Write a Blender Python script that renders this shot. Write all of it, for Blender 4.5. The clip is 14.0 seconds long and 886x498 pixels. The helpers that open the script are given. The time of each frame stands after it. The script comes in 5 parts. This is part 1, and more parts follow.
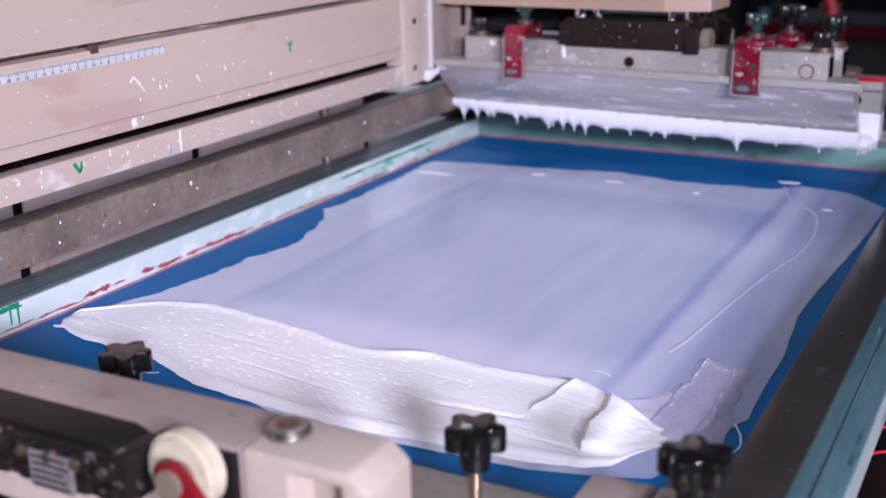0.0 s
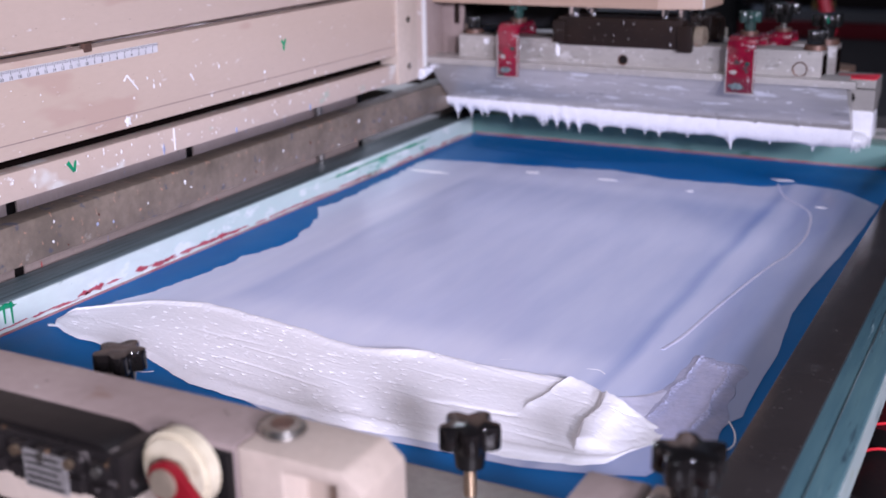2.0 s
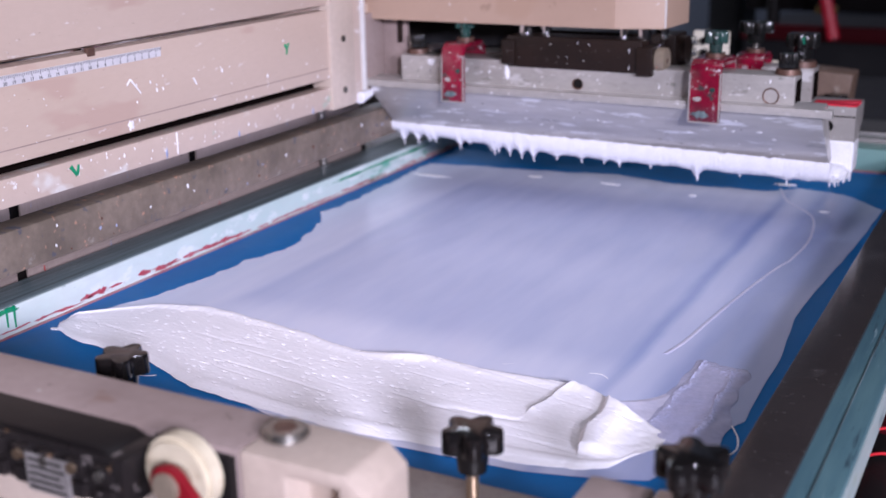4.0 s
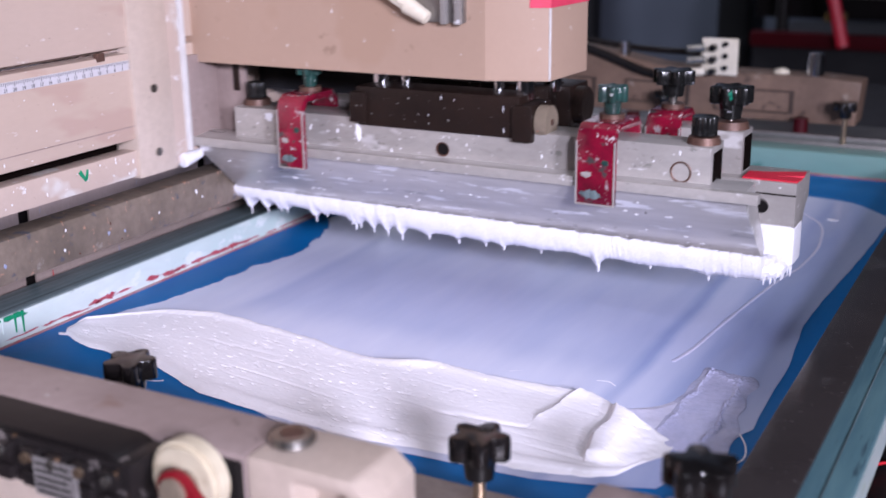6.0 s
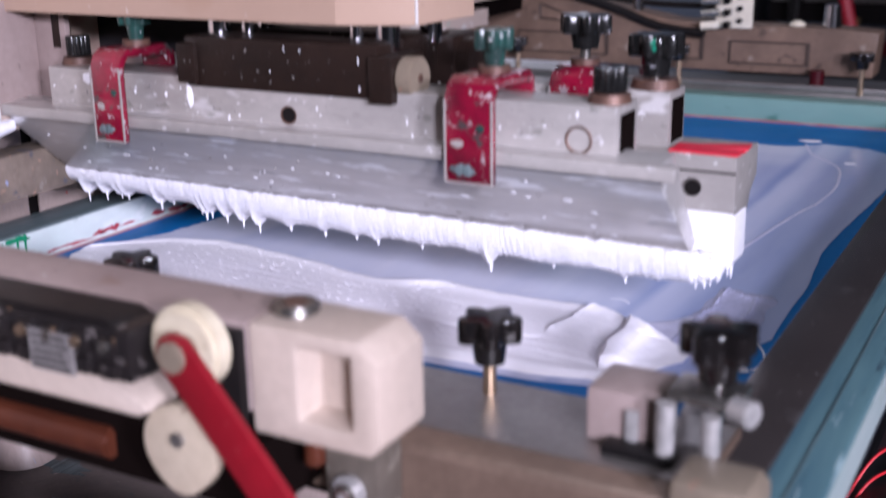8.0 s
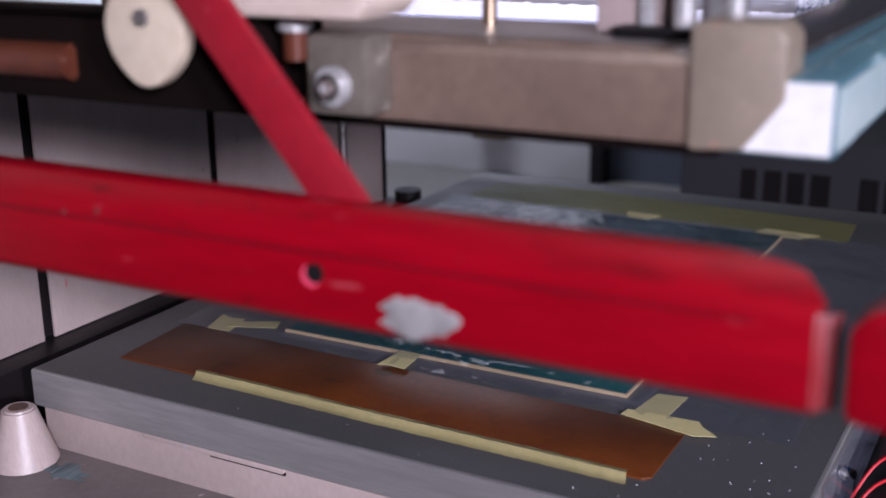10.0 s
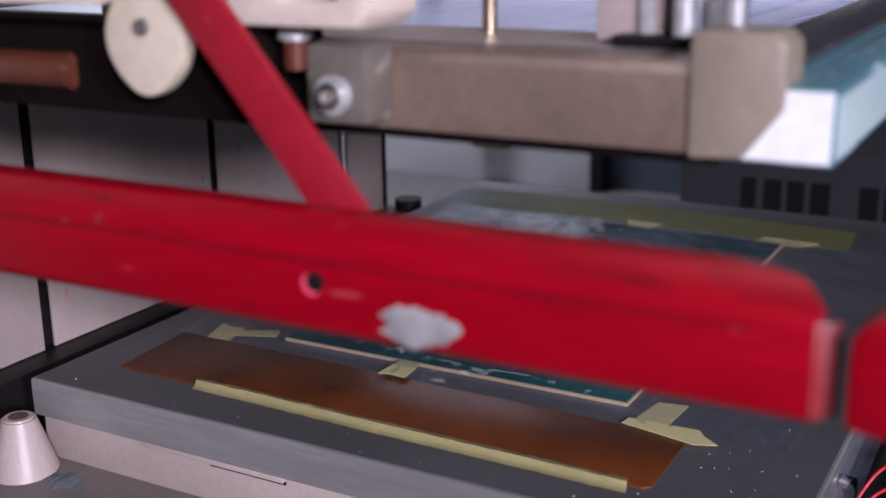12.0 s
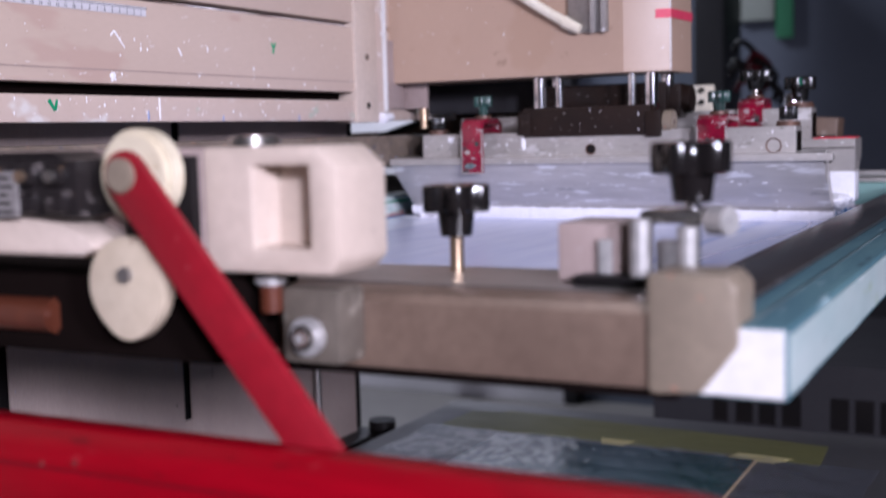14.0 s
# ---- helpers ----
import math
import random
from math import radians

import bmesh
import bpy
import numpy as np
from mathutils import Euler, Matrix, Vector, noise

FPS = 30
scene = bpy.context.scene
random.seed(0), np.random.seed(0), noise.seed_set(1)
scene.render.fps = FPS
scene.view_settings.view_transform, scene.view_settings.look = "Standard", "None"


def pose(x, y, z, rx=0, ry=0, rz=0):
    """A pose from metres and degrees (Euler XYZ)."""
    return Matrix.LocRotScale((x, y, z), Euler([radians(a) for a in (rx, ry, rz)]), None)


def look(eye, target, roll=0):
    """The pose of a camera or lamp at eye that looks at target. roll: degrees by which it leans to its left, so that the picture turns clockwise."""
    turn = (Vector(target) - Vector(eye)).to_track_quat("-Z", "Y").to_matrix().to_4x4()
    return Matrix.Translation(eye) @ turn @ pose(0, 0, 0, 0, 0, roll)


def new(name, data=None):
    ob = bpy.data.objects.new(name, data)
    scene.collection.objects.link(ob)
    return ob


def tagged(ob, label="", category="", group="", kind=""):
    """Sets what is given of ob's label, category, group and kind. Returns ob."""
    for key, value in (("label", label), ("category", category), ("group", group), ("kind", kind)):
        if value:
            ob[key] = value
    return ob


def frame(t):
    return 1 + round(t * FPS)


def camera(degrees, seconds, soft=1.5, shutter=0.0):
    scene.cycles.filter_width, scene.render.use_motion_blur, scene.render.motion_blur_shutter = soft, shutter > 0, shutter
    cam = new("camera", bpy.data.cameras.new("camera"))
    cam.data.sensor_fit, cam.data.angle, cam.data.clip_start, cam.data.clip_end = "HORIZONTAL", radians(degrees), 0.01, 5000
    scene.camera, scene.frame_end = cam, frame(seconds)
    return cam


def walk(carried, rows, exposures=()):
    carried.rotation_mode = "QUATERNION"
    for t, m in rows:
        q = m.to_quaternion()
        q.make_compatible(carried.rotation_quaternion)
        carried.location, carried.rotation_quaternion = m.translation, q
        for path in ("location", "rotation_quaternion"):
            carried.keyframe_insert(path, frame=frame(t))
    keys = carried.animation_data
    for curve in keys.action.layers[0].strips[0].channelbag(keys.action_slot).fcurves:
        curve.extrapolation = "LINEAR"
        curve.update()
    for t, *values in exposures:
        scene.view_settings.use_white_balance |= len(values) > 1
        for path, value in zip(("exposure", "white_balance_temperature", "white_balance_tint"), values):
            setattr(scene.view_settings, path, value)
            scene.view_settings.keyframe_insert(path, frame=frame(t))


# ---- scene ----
cam = camera(41.5, 14.0, soft=1.6, shutter=0.4)
cam.data.dof.use_dof = True
cam.data.dof.focus_distance = 1.02
cam.data.dof.aperture_fstop = 5.8

# The camera stands on one spot and turns; its lens rises a little as it tilts up at the end: seconds, yaw, pitch, roll, share of the rise
EYE = (0.793, -0.701, 0.124)
TURNS = [
    (0, 27.92, -17.41, 0.91, 0),
    (0.5, 27.79, -17.27, 0.92, 0),
    (1, 27.79, -17.33, 0.92, 0),
    (1.5, 27.76, -17.36, 0.93, 0),
    (2, 27.62, -17.5, 0.94, 0),
    (2.5, 27.63, -17.68, 0.94, 0),
    (2.7, 27.63, -17.68, 0.94, 0),
    (4.8, 27.83, -17.1, 0.94, 0),
    (5, 27.84, -17.1, 0.94, 0),
    (5.5, 28.08, -17.12, 0.86, 0),
    (6, 28.19, -16.97, 0.83, 0),
    (6.5, 28.35, -16.91, 0.88, 0),
    (7, 28.38, -16.84, 0.95, 0),
    (7.5, 28.43, -16.96, 0.98, 0),
    (8, 28.74, -16.73, 0.9, 0),
    (8.3, 28.84, -16.76, 0.75, 0),
    (8.5, 28.83, -16.67, 0.78, 0),
    (9, 28.83, -16.54, 0.74, 0),
    (11.5, 28.83, -16.13, 0.77, 0),
    (12, 28.83, -16.0, 0.78, 0),
    (12.5, 28.83, -15.99, 0.78, 0),
    (13, 28.83, -15.81, 0.82, 0),
    (13.1, 28.83, -15.66, 0.82, 0.014),
    (13.3, 28.76, -14.86, 0.85, 0.094),
    (13.4, 28.7, -14.02, 0.89, 0.176),
    (13.5, 28.6, -12.73, 0.97, 0.304),
    (13.6, 28.35, -11.16, 1.08, 0.459),
    (13.7, 28.05, -9.29, 1.22, 0.643),
    (13.8, 27.78, -7.8, 1.34, 0.79),
    (13.9, 27.55, -6.48, 1.46, 0.92),
    (14, 27.39, -5.67, 1.53, 1.0),
]
RISE = (0.0100, -0.0146, 0.0161)
walk(cam, [(t, pose(*(e + k * d for e, d in zip(EYE, RISE)), 90 + p, r, y)) for t, y, p, r, k in TURNS])

# Lift of the press head, and the slide and drop of the squeegee carriage
LIFT = [
    (0, 0),
    (7.65, 0),
    (7.8, .03),
    (7.9, .056),
    (8, .078),
    (8.2, .130),
    (8.3, .159),
    (8.5, .216),
    (8.7, .262),
    (8.8, .280),
    (8.9, .292),
    (9.0, .2965),
    (9.2, .2965),
    (14, .2965),
]
SLIDE = [
    (0, .782),
    (2.7, .782),
    (3.2, .78),
    (4.6, .482),
    (4.8, .477),
    (5.05, .476),
    (5.25, .457),
    (5.5, .413),
    (6, .252),
    (6.5, .083),
    (6.8, .012),
    (7.0, 0),
    (7.2, 0),
    (9.6, 0),
    (10.9, .69),
    (11.3, .70),
    (14, .70),
]
DROP = [(0, 0), (9.3, 0), (9.8, -0.050), (14, -0.050)]


def curve_at(rows, t):
    for (a, u), (b, w) in zip(rows, rows[1:]):
        if a <= t <= b:
            return u + (w - u) * (t - a) / (b - a)
    return rows[-1][1] if t > rows[-1][0] else rows[0][1]


# ---------------------------------------------------------------- light
world = bpy.data.worlds.new("workshop_air")
scene.world = world
world.use_nodes = True
world.node_tree.nodes["Background"].inputs[0].default_value = (0.60, 0.62, 0.80, 1)
world.node_tree.nodes["Background"].inputs[1].default_value = 0.012


def area_lamp(name, eye, target, sx, sy, watts, colour, spread=180):
    data = bpy.data.lights.new(name, "AREA")
    data.shape, data.size, data.size_y, data.energy, data.color = "RECTANGLE", sx, sy, watts, colour
    data.spread = radians(spread)
    ob = new(name, data)
    ob.matrix_world = look(eye, target)
    return ob


area_lamp("key_lamp", (2.26, -2.17, 0.82), (0.14, 0.20, -0.20), 0.30, 0.30, 16.8, (0.805, 0.785, 1.0), 72)
area_lamp("second_lamp", (2.97, -1.79, 0.63), (0.14, 0.20, -0.20), 0.30, 0.30, 16.4, (0.805, 0.785, 1.0), 72)
# added fill from above to brighten level surfaces; no fixture is known there
area_lamp("overhead_fill", (0.5, 0.1, 2.1), (0.5, 0.1, 0), 0.5, 1.8, 12.5, (0.84, 0.86, 1.0))
# added fill aimed at the pale door, not a known tube
area_lamp("rear_fill", (-2.0, 3.3, 2.1), (-2.0, 4.2, -0.8), 1.2, 0.4, 74, (0.80, 0.84, 1.0))
scene.view_settings.exposure = 0.0


# ---------------------------------------------------------------- materials
def material(name, colour, other=None, rough=0.5, metal=0.0, scale=6.0, grain=120.0, bump=0.08, spots=(), coat=0.0,
             stretch=(1, 1, 1), contrast=1.0, vary=0.0, spec=0.5, fleck=0.45):
    """A node material: two scales of colour, fine relief, and spots of (colour, size, share)."""
    m = bpy.data.materials.new(name)
    m.use_nodes = True
    nt = m.node_tree
    bsdf = nt.nodes["Principled BSDF"]
    N, L = nt.nodes.new, nt.links.new
    co = N("ShaderNodeTexCoord")
    mp = N("ShaderNodeMapping")
    mp.inputs["Scale"].default_value = stretch
    L(co.outputs["Object"], mp.inputs["Vector"])

    def tex(s, detail=4.0, rough_=0.6):
        n = N("ShaderNodeTexNoise")
        n.inputs["Scale"].default_value, n.inputs["Detail"].default_value, n.inputs["Roughness"].default_value = s, detail, rough_
        L(mp.outputs["Vector"], n.inputs["Vector"])
        return n.outputs["Fac"]

    def spread(fac, lo, hi):
        n = N("ShaderNodeMapRange")
        n.inputs["From Min"].default_value, n.inputs["From Max"].default_value = lo, hi
        L(fac, n.inputs["Value"])
        return n.outputs["Result"]

    def mix(fac, a, b):
        n = N("ShaderNodeMix")
        n.data_type = "RGBA"
        L(fac, n.inputs["Factor"])
        for s, i in ((a, 6), (b, 7)):
            if isinstance(s, tuple):
                n.inputs[i].default_value = (*s[:3], 1)
            else:
                L(s, n.inputs[i])
        return n.outputs[2]

    other = other or tuple(c * 0.72 for c in colour)
    big = spread(tex(scale), 0.5 - 0.22 / contrast, 0.5 + 0.22 / contrast)
    out = mix(big, colour, other)
    fine = spread(tex(grain, 3.0), 0.35, 0.75)
    dark = tuple(c * 0.80 for c in other)
    half = N("ShaderNodeMath")
    half.operation = "MULTIPLY"
    half.inputs[1].default_value = fleck
    L(fine, half.inputs[0])
    out = mix(half.outputs[0], out, dark)
    for k, (sc, size, share) in enumerate(spots):
        f = tex(size * 1.5, 3.0 + k, 0.62)
        edge = 0.685 - 0.43 * share
        part_of = N("ShaderNodeMath")
        part_of.operation = "MULTIPLY"
        part_of.inputs[1].default_value = 0.75
        L(spread(f, edge - 0.01, edge + 0.05), part_of.inputs[0])
        out = mix(part_of.outputs[0], out, sc)
    if vary:
        info, ramp = N("ShaderNodeObjectInfo"), N("ShaderNodeHueSaturation")
        L(spread(info.outputs["Random"], 0, 1), ramp.inputs["Value"])
        ramp.inputs["Value"].default_value = 1.0
        vr = N("ShaderNodeMapRange")
        vr.inputs["To Min"].default_value, vr.inputs["To Max"].default_value = 1 - vary, 1 + vary
        L(info.outputs["Random"], vr.inputs["Value"])
        L(vr.outputs["Result"], ramp.inputs["Value"])
        L(out, ramp.inputs["Color"])
        out = ramp.outputs["Color"]
    L(out, bsdf.inputs["Base Color"])
    rr = N("ShaderNodeMapRange")
    rr.inputs["To Min"].default_value, rr.inputs["To Max"].default_value = max(0.02, rough * 0.75), min(1, rough * 1.25)
    L(tex(scale * 3.1), rr.inputs["Value"])
    L(rr.outputs["Result"], bsdf.inputs["Roughness"])
    bsdf.inputs["Metallic"].default_value = metal
    bsdf.inputs["Coat Weight"].default_value = coat
    bsdf.inputs["Specular IOR Level"].default_value = spec
    if bump:
        b = N("ShaderNodeBump")
        b.inputs["Strength"].default_value, b.inputs["Distance"].default_value = bump, 0.002
        L(fine, b.inputs["Height"])
        L(b.outputs["Normal"], bsdf.inputs["Normal"])
    return m


M_PLANK = material("beige_paint", (0.52, 0.405, 0.335), (0.465, 0.355, 0.287), 0.42, scale=4, grain=160, bump=0.03, stretch=(1, 0.5, 1.5), fleck=0.16,
                   spots=[((0.43, 0.30, 0.245), 7.0, 0.16), ((0.66, 0.61, 0.60), 55.0, 0.05), ((0.16, 0.13, 0.12), 95.0, 0.010)])
M_PLANKLOW = material("ink_splashed_beige_paint", (0.53, 0.42, 0.36), (0.47, 0.365, 0.305), 0.40, scale=9, grain=160, bump=0.04, stretch=(1, 0.6, 0.8), fleck=0.2,
                      spots=[((0.62, 0.60, 0.57), 14.0, 0.20), ((0.36, 0.44, 0.36), 24.0, 0.09), ((0.76, 0.74, 0.75), 60.0, 0.12), ((0.18, 0.13, 0.11), 80.0, 0.03)])
M_CREAM = material("cream_paint", (0.57, 0.475, 0.405), (0.49, 0.395, 0.325), 0.42, scale=7, grain=150, bump=0.05,
                   spots=[((0.40, 0.32, 0.27), 60.0, 0.04)])
M_BOX = material("tan_paint", (0.435, 0.303, 0.228), (0.37, 0.252, 0.187), 0.38, scale=3, grain=200, bump=0.02, fleck=0.10,
                 spots=[((0.37, 0.245, 0.175), 5.0, 0.20), ((0.27, 0.18, 0.13), 26.0, 0.035), ((0.62, 0.56, 0.54), 70.0, 0.02)])
M_ARM = material("grey_beige_paint", (0.35, 0.275, 0.255), (0.235, 0.175, 0.16), 0.45, scale=10, grain=140, bump=0.06, contrast=1.2, fleck=0.3,
                 spots=[((0.20, 0.125, 0.10), 13.0, 0.18), ((0.46, 0.42, 0.41), 30.0, 0.08), ((0.08, 0.06, 0.055), 48.0, 0.05)])
M_PANEL = material("white_pink_panel", (0.42, 0.333, 0.300), (0.34, 0.267, 0.240), 0.4, scale=5, grain=160, bump=0.03,
                   spots=[((0.30, 0.32, 0.40), 60.0, 0.02)], stretch=(1, 3, 0.6))
M_BROWN = material("stained_brown_rail", (0.25, 0.195, 0.155), (0.10, 0.078, 0.06), 0.5, scale=11, grain=120, bump=0.14, contrast=1.3,
                   spots=[((0.45, 0.42, 0.40), 60.0, 0.06), ((0.34, 0.13, 0.05), 60.0, 0.10), ((0.05, 0.06, 0.09), 36.0, 0.14), ((0.30, 0.27, 0.24), 20.0, 0.12)])
# near-black colour that stands in for shade in gaps and under parts
M_GAPSHADE = material("near_black_gap_shade", (0.0032, 0.0020, 0.0018), (0.006, 0.0035, 0.003), 0.8, spec=0.03, bump=0.02)
M_ALU = material("worn_aluminium", (0.475, 0.445, 0.42), (0.315, 0.292, 0.275), 0.34, 0.25, scale=8, grain=150, bump=0.07, contrast=1.3, stretch=(0.6, 1, 1.3), fleck=0.35,
                 spots=[((0.64, 0.62, 0.62), 16.0, 0.10), ((0.20, 0.20, 0.175), 60.0, 0.07), ((0.84, 0.83, 0.85), 95.0, 0.10), ((0.30, 0.28, 0.26), 22.0, 0.10)])
M_BLADE = material("scratched_aluminium_blade", (0.60, 0.565, 0.545), (0.42, 0.40, 0.385), 0.30, 0.35, scale=7, grain=70, contrast=1.4,
                   bump=0.06, stretch=(0.22, 1, 1), spots=[((0.84, 0.83, 0.84), 60.0, 0.16), ((0.30, 0.29, 0.29), 40.0, 0.10), ((0.80, 0.79, 0.80), 16.0, 0.12)])
M_STEEL = material("dull_steel", (0.40, 0.38, 0.36), (0.28, 0.26, 0.25), 0.38, 0.85, scale=14, grain=200, bump=0.06)
M_DARKSTEEL = material("dark_steel_strip", (0.024, 0.020, 0.020), (0.040, 0.034, 0.033), 0.20, 0.0, scale=8, grain=140, spec=0.45, bump=0.03, contrast=1.2,
                       spots=[((0.050, 0.045, 0.045), 9.0, 0.16), ((0.12, 0.11, 0.11), 110.0, 0.02)])
M_SATIN = material("satin_steel", (0.50, 0.48, 0.47), (0.34, 0.33, 0.32), 0.3, 0.4, scale=60, bump=0.05)
M_CHROME = material("chrome", (0.85, 0.85, 0.87), (0.75, 0.75, 0.78), 0.10, 1.0, bump=0.0)
M_BLOCK = material("rusty_black_block", (0.009, 0.006, 0.005), (0.022, 0.012, 0.009), 0.45, 0.0, scale=18, grain=200, spec=0.22, bump=0.1,
                   spots=[((0.4, 0.38, 0.36), 130.0, 0.005)])
M_KNOB = material("black_plastic", (0.005, 0.005, 0.005), (0.010, 0.008, 0.008), 0.13, scale=20, grain=200, spec=0.6, bump=0.03)
M_KNOBINK = material("ink_stained_black_plastic", (0.006, 0.006, 0.006), (0.012, 0.012, 0.012), 0.2, scale=20, bump=0.05,
                     spots=[((0.01, 0.20, 0.12), 32.0, 0.08), ((0.40, 0.40, 0.43), 60.0, 0.07)])
M_GREENKNOB = material("green_ink_stained_knob", (0.015, 0.10, 0.08), (0.02, 0.025, 0.025), 0.25, scale=45, bump=0.05,
                       spots=[((0.6, 0.62, 0.62), 120.0, 0.10)])
M_CLAMP = material("red_paint_chipped", (0.26, 0.006, 0.030), (0.09, 0.006, 0.016), 0.16, scale=26, grain=120, bump=0.14, contrast=1.5,
                   spots=[((0.02, 0.06, 0.055), 30.0, 0.20), ((0.42, 0.39, 0.40), 42.0, 0.16), ((0.70, 0.68, 0.70), 80.0, 0.14)], coat=0.4)
M_RED = material("red_enamel", (0.245, 0.0006, 0.0070), (0.150, 0.0005, 0.0045), 0.34, spec=0.20, scale=7, grain=90, bump=0.05, contrast=1.3,
                 spots=[((0.075, 0.002, 0.004), 14.0, 0.12), ((0.28, 0.04, 0.05), 50.0, 0.03), ((0.02, 0.004, 0.005), 60.0, 0.03)], stretch=(0.22, 1, 1.6))
M_LINK = material("dull_red_paint", (0.245, 0.005, 0.014), (0.18, 0.004, 0.010), 0.48, spec=0.4, scale=9, grain=140, bump=0.04,
                  spots=[((0.14, 0.004, 0.010), 30.0, 0.08), ((0.40, 0.10, 0.11), 60.0, 0.03)])
M_ROLLER = material("yellowed_ivory_plastic", (0.66, 0.60, 0.46), (0.52, 0.44, 0.31), 0.4, scale=22, grain=120, bump=0.05,
                    spots=[((0.36, 0.28, 0.18), 34.0, 0.10)])
M_ROLLERGREY = material("stained_ivory_plastic", (0.55, 0.47, 0.36), (0.43, 0.345, 0.25), 0.45, scale=22, grain=120, bump=0.05,
                        spots=[((0.26, 0.19, 0.14), 30.0, 0.14)])
M_HINGE = material("dark_khaki_metal", (0.155, 0.13, 0.105), (0.09, 0.076, 0.062), 0.4, 0.2, scale=22, grain=140, bump=0.08,
                   spots=[((0.26, 0.23, 0.19), 40.0, 0.10)])
M_RECESSSHADE = material("brown_recess_shade", (0.085, 0.055, 0.042), (0.05, 0.034, 0.027), 0.5, bump=0.03)
M_CABINET = material("charcoal_cabinet", (0.044, 0.042, 0.046), (0.034, 0.033, 0.037), 0.5, scale=4, spec=0.2, bump=0.05)
M_INKPALE = material("milky_thin_ink", (0.74, 0.72, 0.86), (0.58, 0.59, 0.80), 0.35, scale=22, grain=160, bump=0.06)
M_REDTAPE = material("red_tape", (0.72, 0.02, 0.05), (0.62, 0.02, 0.05), 0.45, scale=20, bump=0.03)
M_WORNLITRED = material("scuffed_and_lit_red_paint", (0.15, 0.030, 0.030), (0.13, 0.006, 0.009), 0.45, scale=90, bump=0.05)
M_PINKTAPE_LITRIM = material("pink_red_tape_and_lit_rim", (0.70, 0.06, 0.12), (0.62, 0.05, 0.10), 0.5, scale=20, bump=0.03)
M_WHITEPLASTIC = material("ivory_plastic", (0.78, 0.73, 0.62), (0.66, 0.58, 0.45), 0.4, scale=25, bump=0.03)
M_WHITE = material("white_enamel", (0.66, 0.65, 0.64), (0.58, 0.56, 0.55), 0.4, scale=12, bump=0.03)
M_RULER = material("white_scale_tape", (0.60, 0.58, 0.60), (0.54, 0.52, 0.54), 0.35, scale=20, bump=0.0)
M_PRINT = material("black_print", (0.05, 0.05, 0.055), (0.08, 0.08, 0.08), 0.5, bump=0.0)
M_GREENPAINT = material("green_ink_mark", (0.0, 0.30, 0.13), (0.0, 0.22, 0.10), 0.3, bump=0.0)
M_WHITEPAINT = material("white_ink_splash", (0.82, 0.81, 0.84), (0.76, 0.75, 0.78), 0.3, bump=0.0)
M_BLUEPAINT = material("blue_ink_run", (0.22, 0.25, 0.40), (0.30, 0.33, 0.46), 0.4, bump=0.0)
M_TEALFAR = material("sea_green_taped_rail", (0.12, 0.27, 0.24), (0.22, 0.36, 0.33), 0.4, scale=7, grain=120, bump=0.05, stretch=(0.5, 1, 1),
                     spots=[((0.46, 0.52, 0.50), 12.0, 0.12), ((0.03, 0.14, 0.11), 16.0, 0.14)])
M_TEAL = material("teal_taped_frame", (0.42, 0.57, 0.53), (0.66, 0.72, 0.71), 0.4, scale=7, grain=120, bump=0.05, contrast=1.2,
                  stretch=(1, 0.45, 1), spots=[((0.06, 0.38, 0.25), 20.0, 0.10), ((0.76, 0.79, 0.79), 22.0, 0.22), ((0.16, 0.24, 0.24), 60.0, 0.05)])
M_TEALTOP = material("dark_scratched_teal", (0.045, 0.070, 0.075), (0.16, 0.21, 0.22), 0.36, scale=7, grain=60, spec=0.35, bump=0.12, contrast=1.8,
                     stretch=(34, 0.45, 1), spots=[((0.30, 0.37, 0.37), 14.0, 0.14), ((0.012, 0.016, 0.018), 12.0, 0.14)])
M_TEALRIGHT = material("sea_green_tape", (0.040, 0.095, 0.125), (0.085, 0.165, 0.18), 0.35, scale=9, grain=90, bump=0.06, contrast=1.4,
                       stretch=(5, 0.45, 1), spots=[((0.26, 0.36, 0.38), 16.0, 0.12), ((0.02, 0.035, 0.05), 18.0, 0.10)])
M_TEALSIDE = material("dirty_pale_teal_tape", (0.20, 0.30, 0.30), (0.38, 0.44, 0.43), 0.45, scale=9, grain=90, bump=0.06, contrast=1.3,
                      stretch=(1, 0.35, 1), spots=[((0.24, 0.30, 0.16), 14.0, 0.12), ((0.70, 0.72, 0.72), 18.0, 0.12), ((0.10, 0.16, 0.17), 30.0, 0.10)])
M_REDLINE = material("red_resist_paint", (0.40, 0.03, 0.05), (0.46, 0.30, 0.30), 0.45, scale=30, bump=0.02)
M_REDLINE2 = material("red_resist_smear", (0.38, 0.025, 0.05), (0.46, 0.10, 0.13), 0.45, scale=60, bump=0.02)
M_MESH = material("blue_stencil_mesh", (0.0005, 0.135, 0.40), (0.0005, 0.16, 0.46), 0.5, spec=0.18, scale=5, grain=900, bump=0.05)
M_INK = material("thick_white_ink", (0.95, 0.925, 0.965), (0.925, 0.90, 0.95), 0.42, scale=14, grain=240, bump=0.04, fleck=0.12)
M_BLADEINK = material("wet_white_ink", (0.86, 0.85, 0.89), (0.78, 0.77, 0.82), 0.35, scale=60, grain=420, bump=0.2)
M_PLATEN = material("dark_grey_platen", (0.090, 0.086, 0.083), (0.125, 0.119, 0.115), 0.42, 0.3, scale=4, grain=220, bump=0.04,
                    spots=[((0.26, 0.26, 0.27), 160.0, 0.008)])
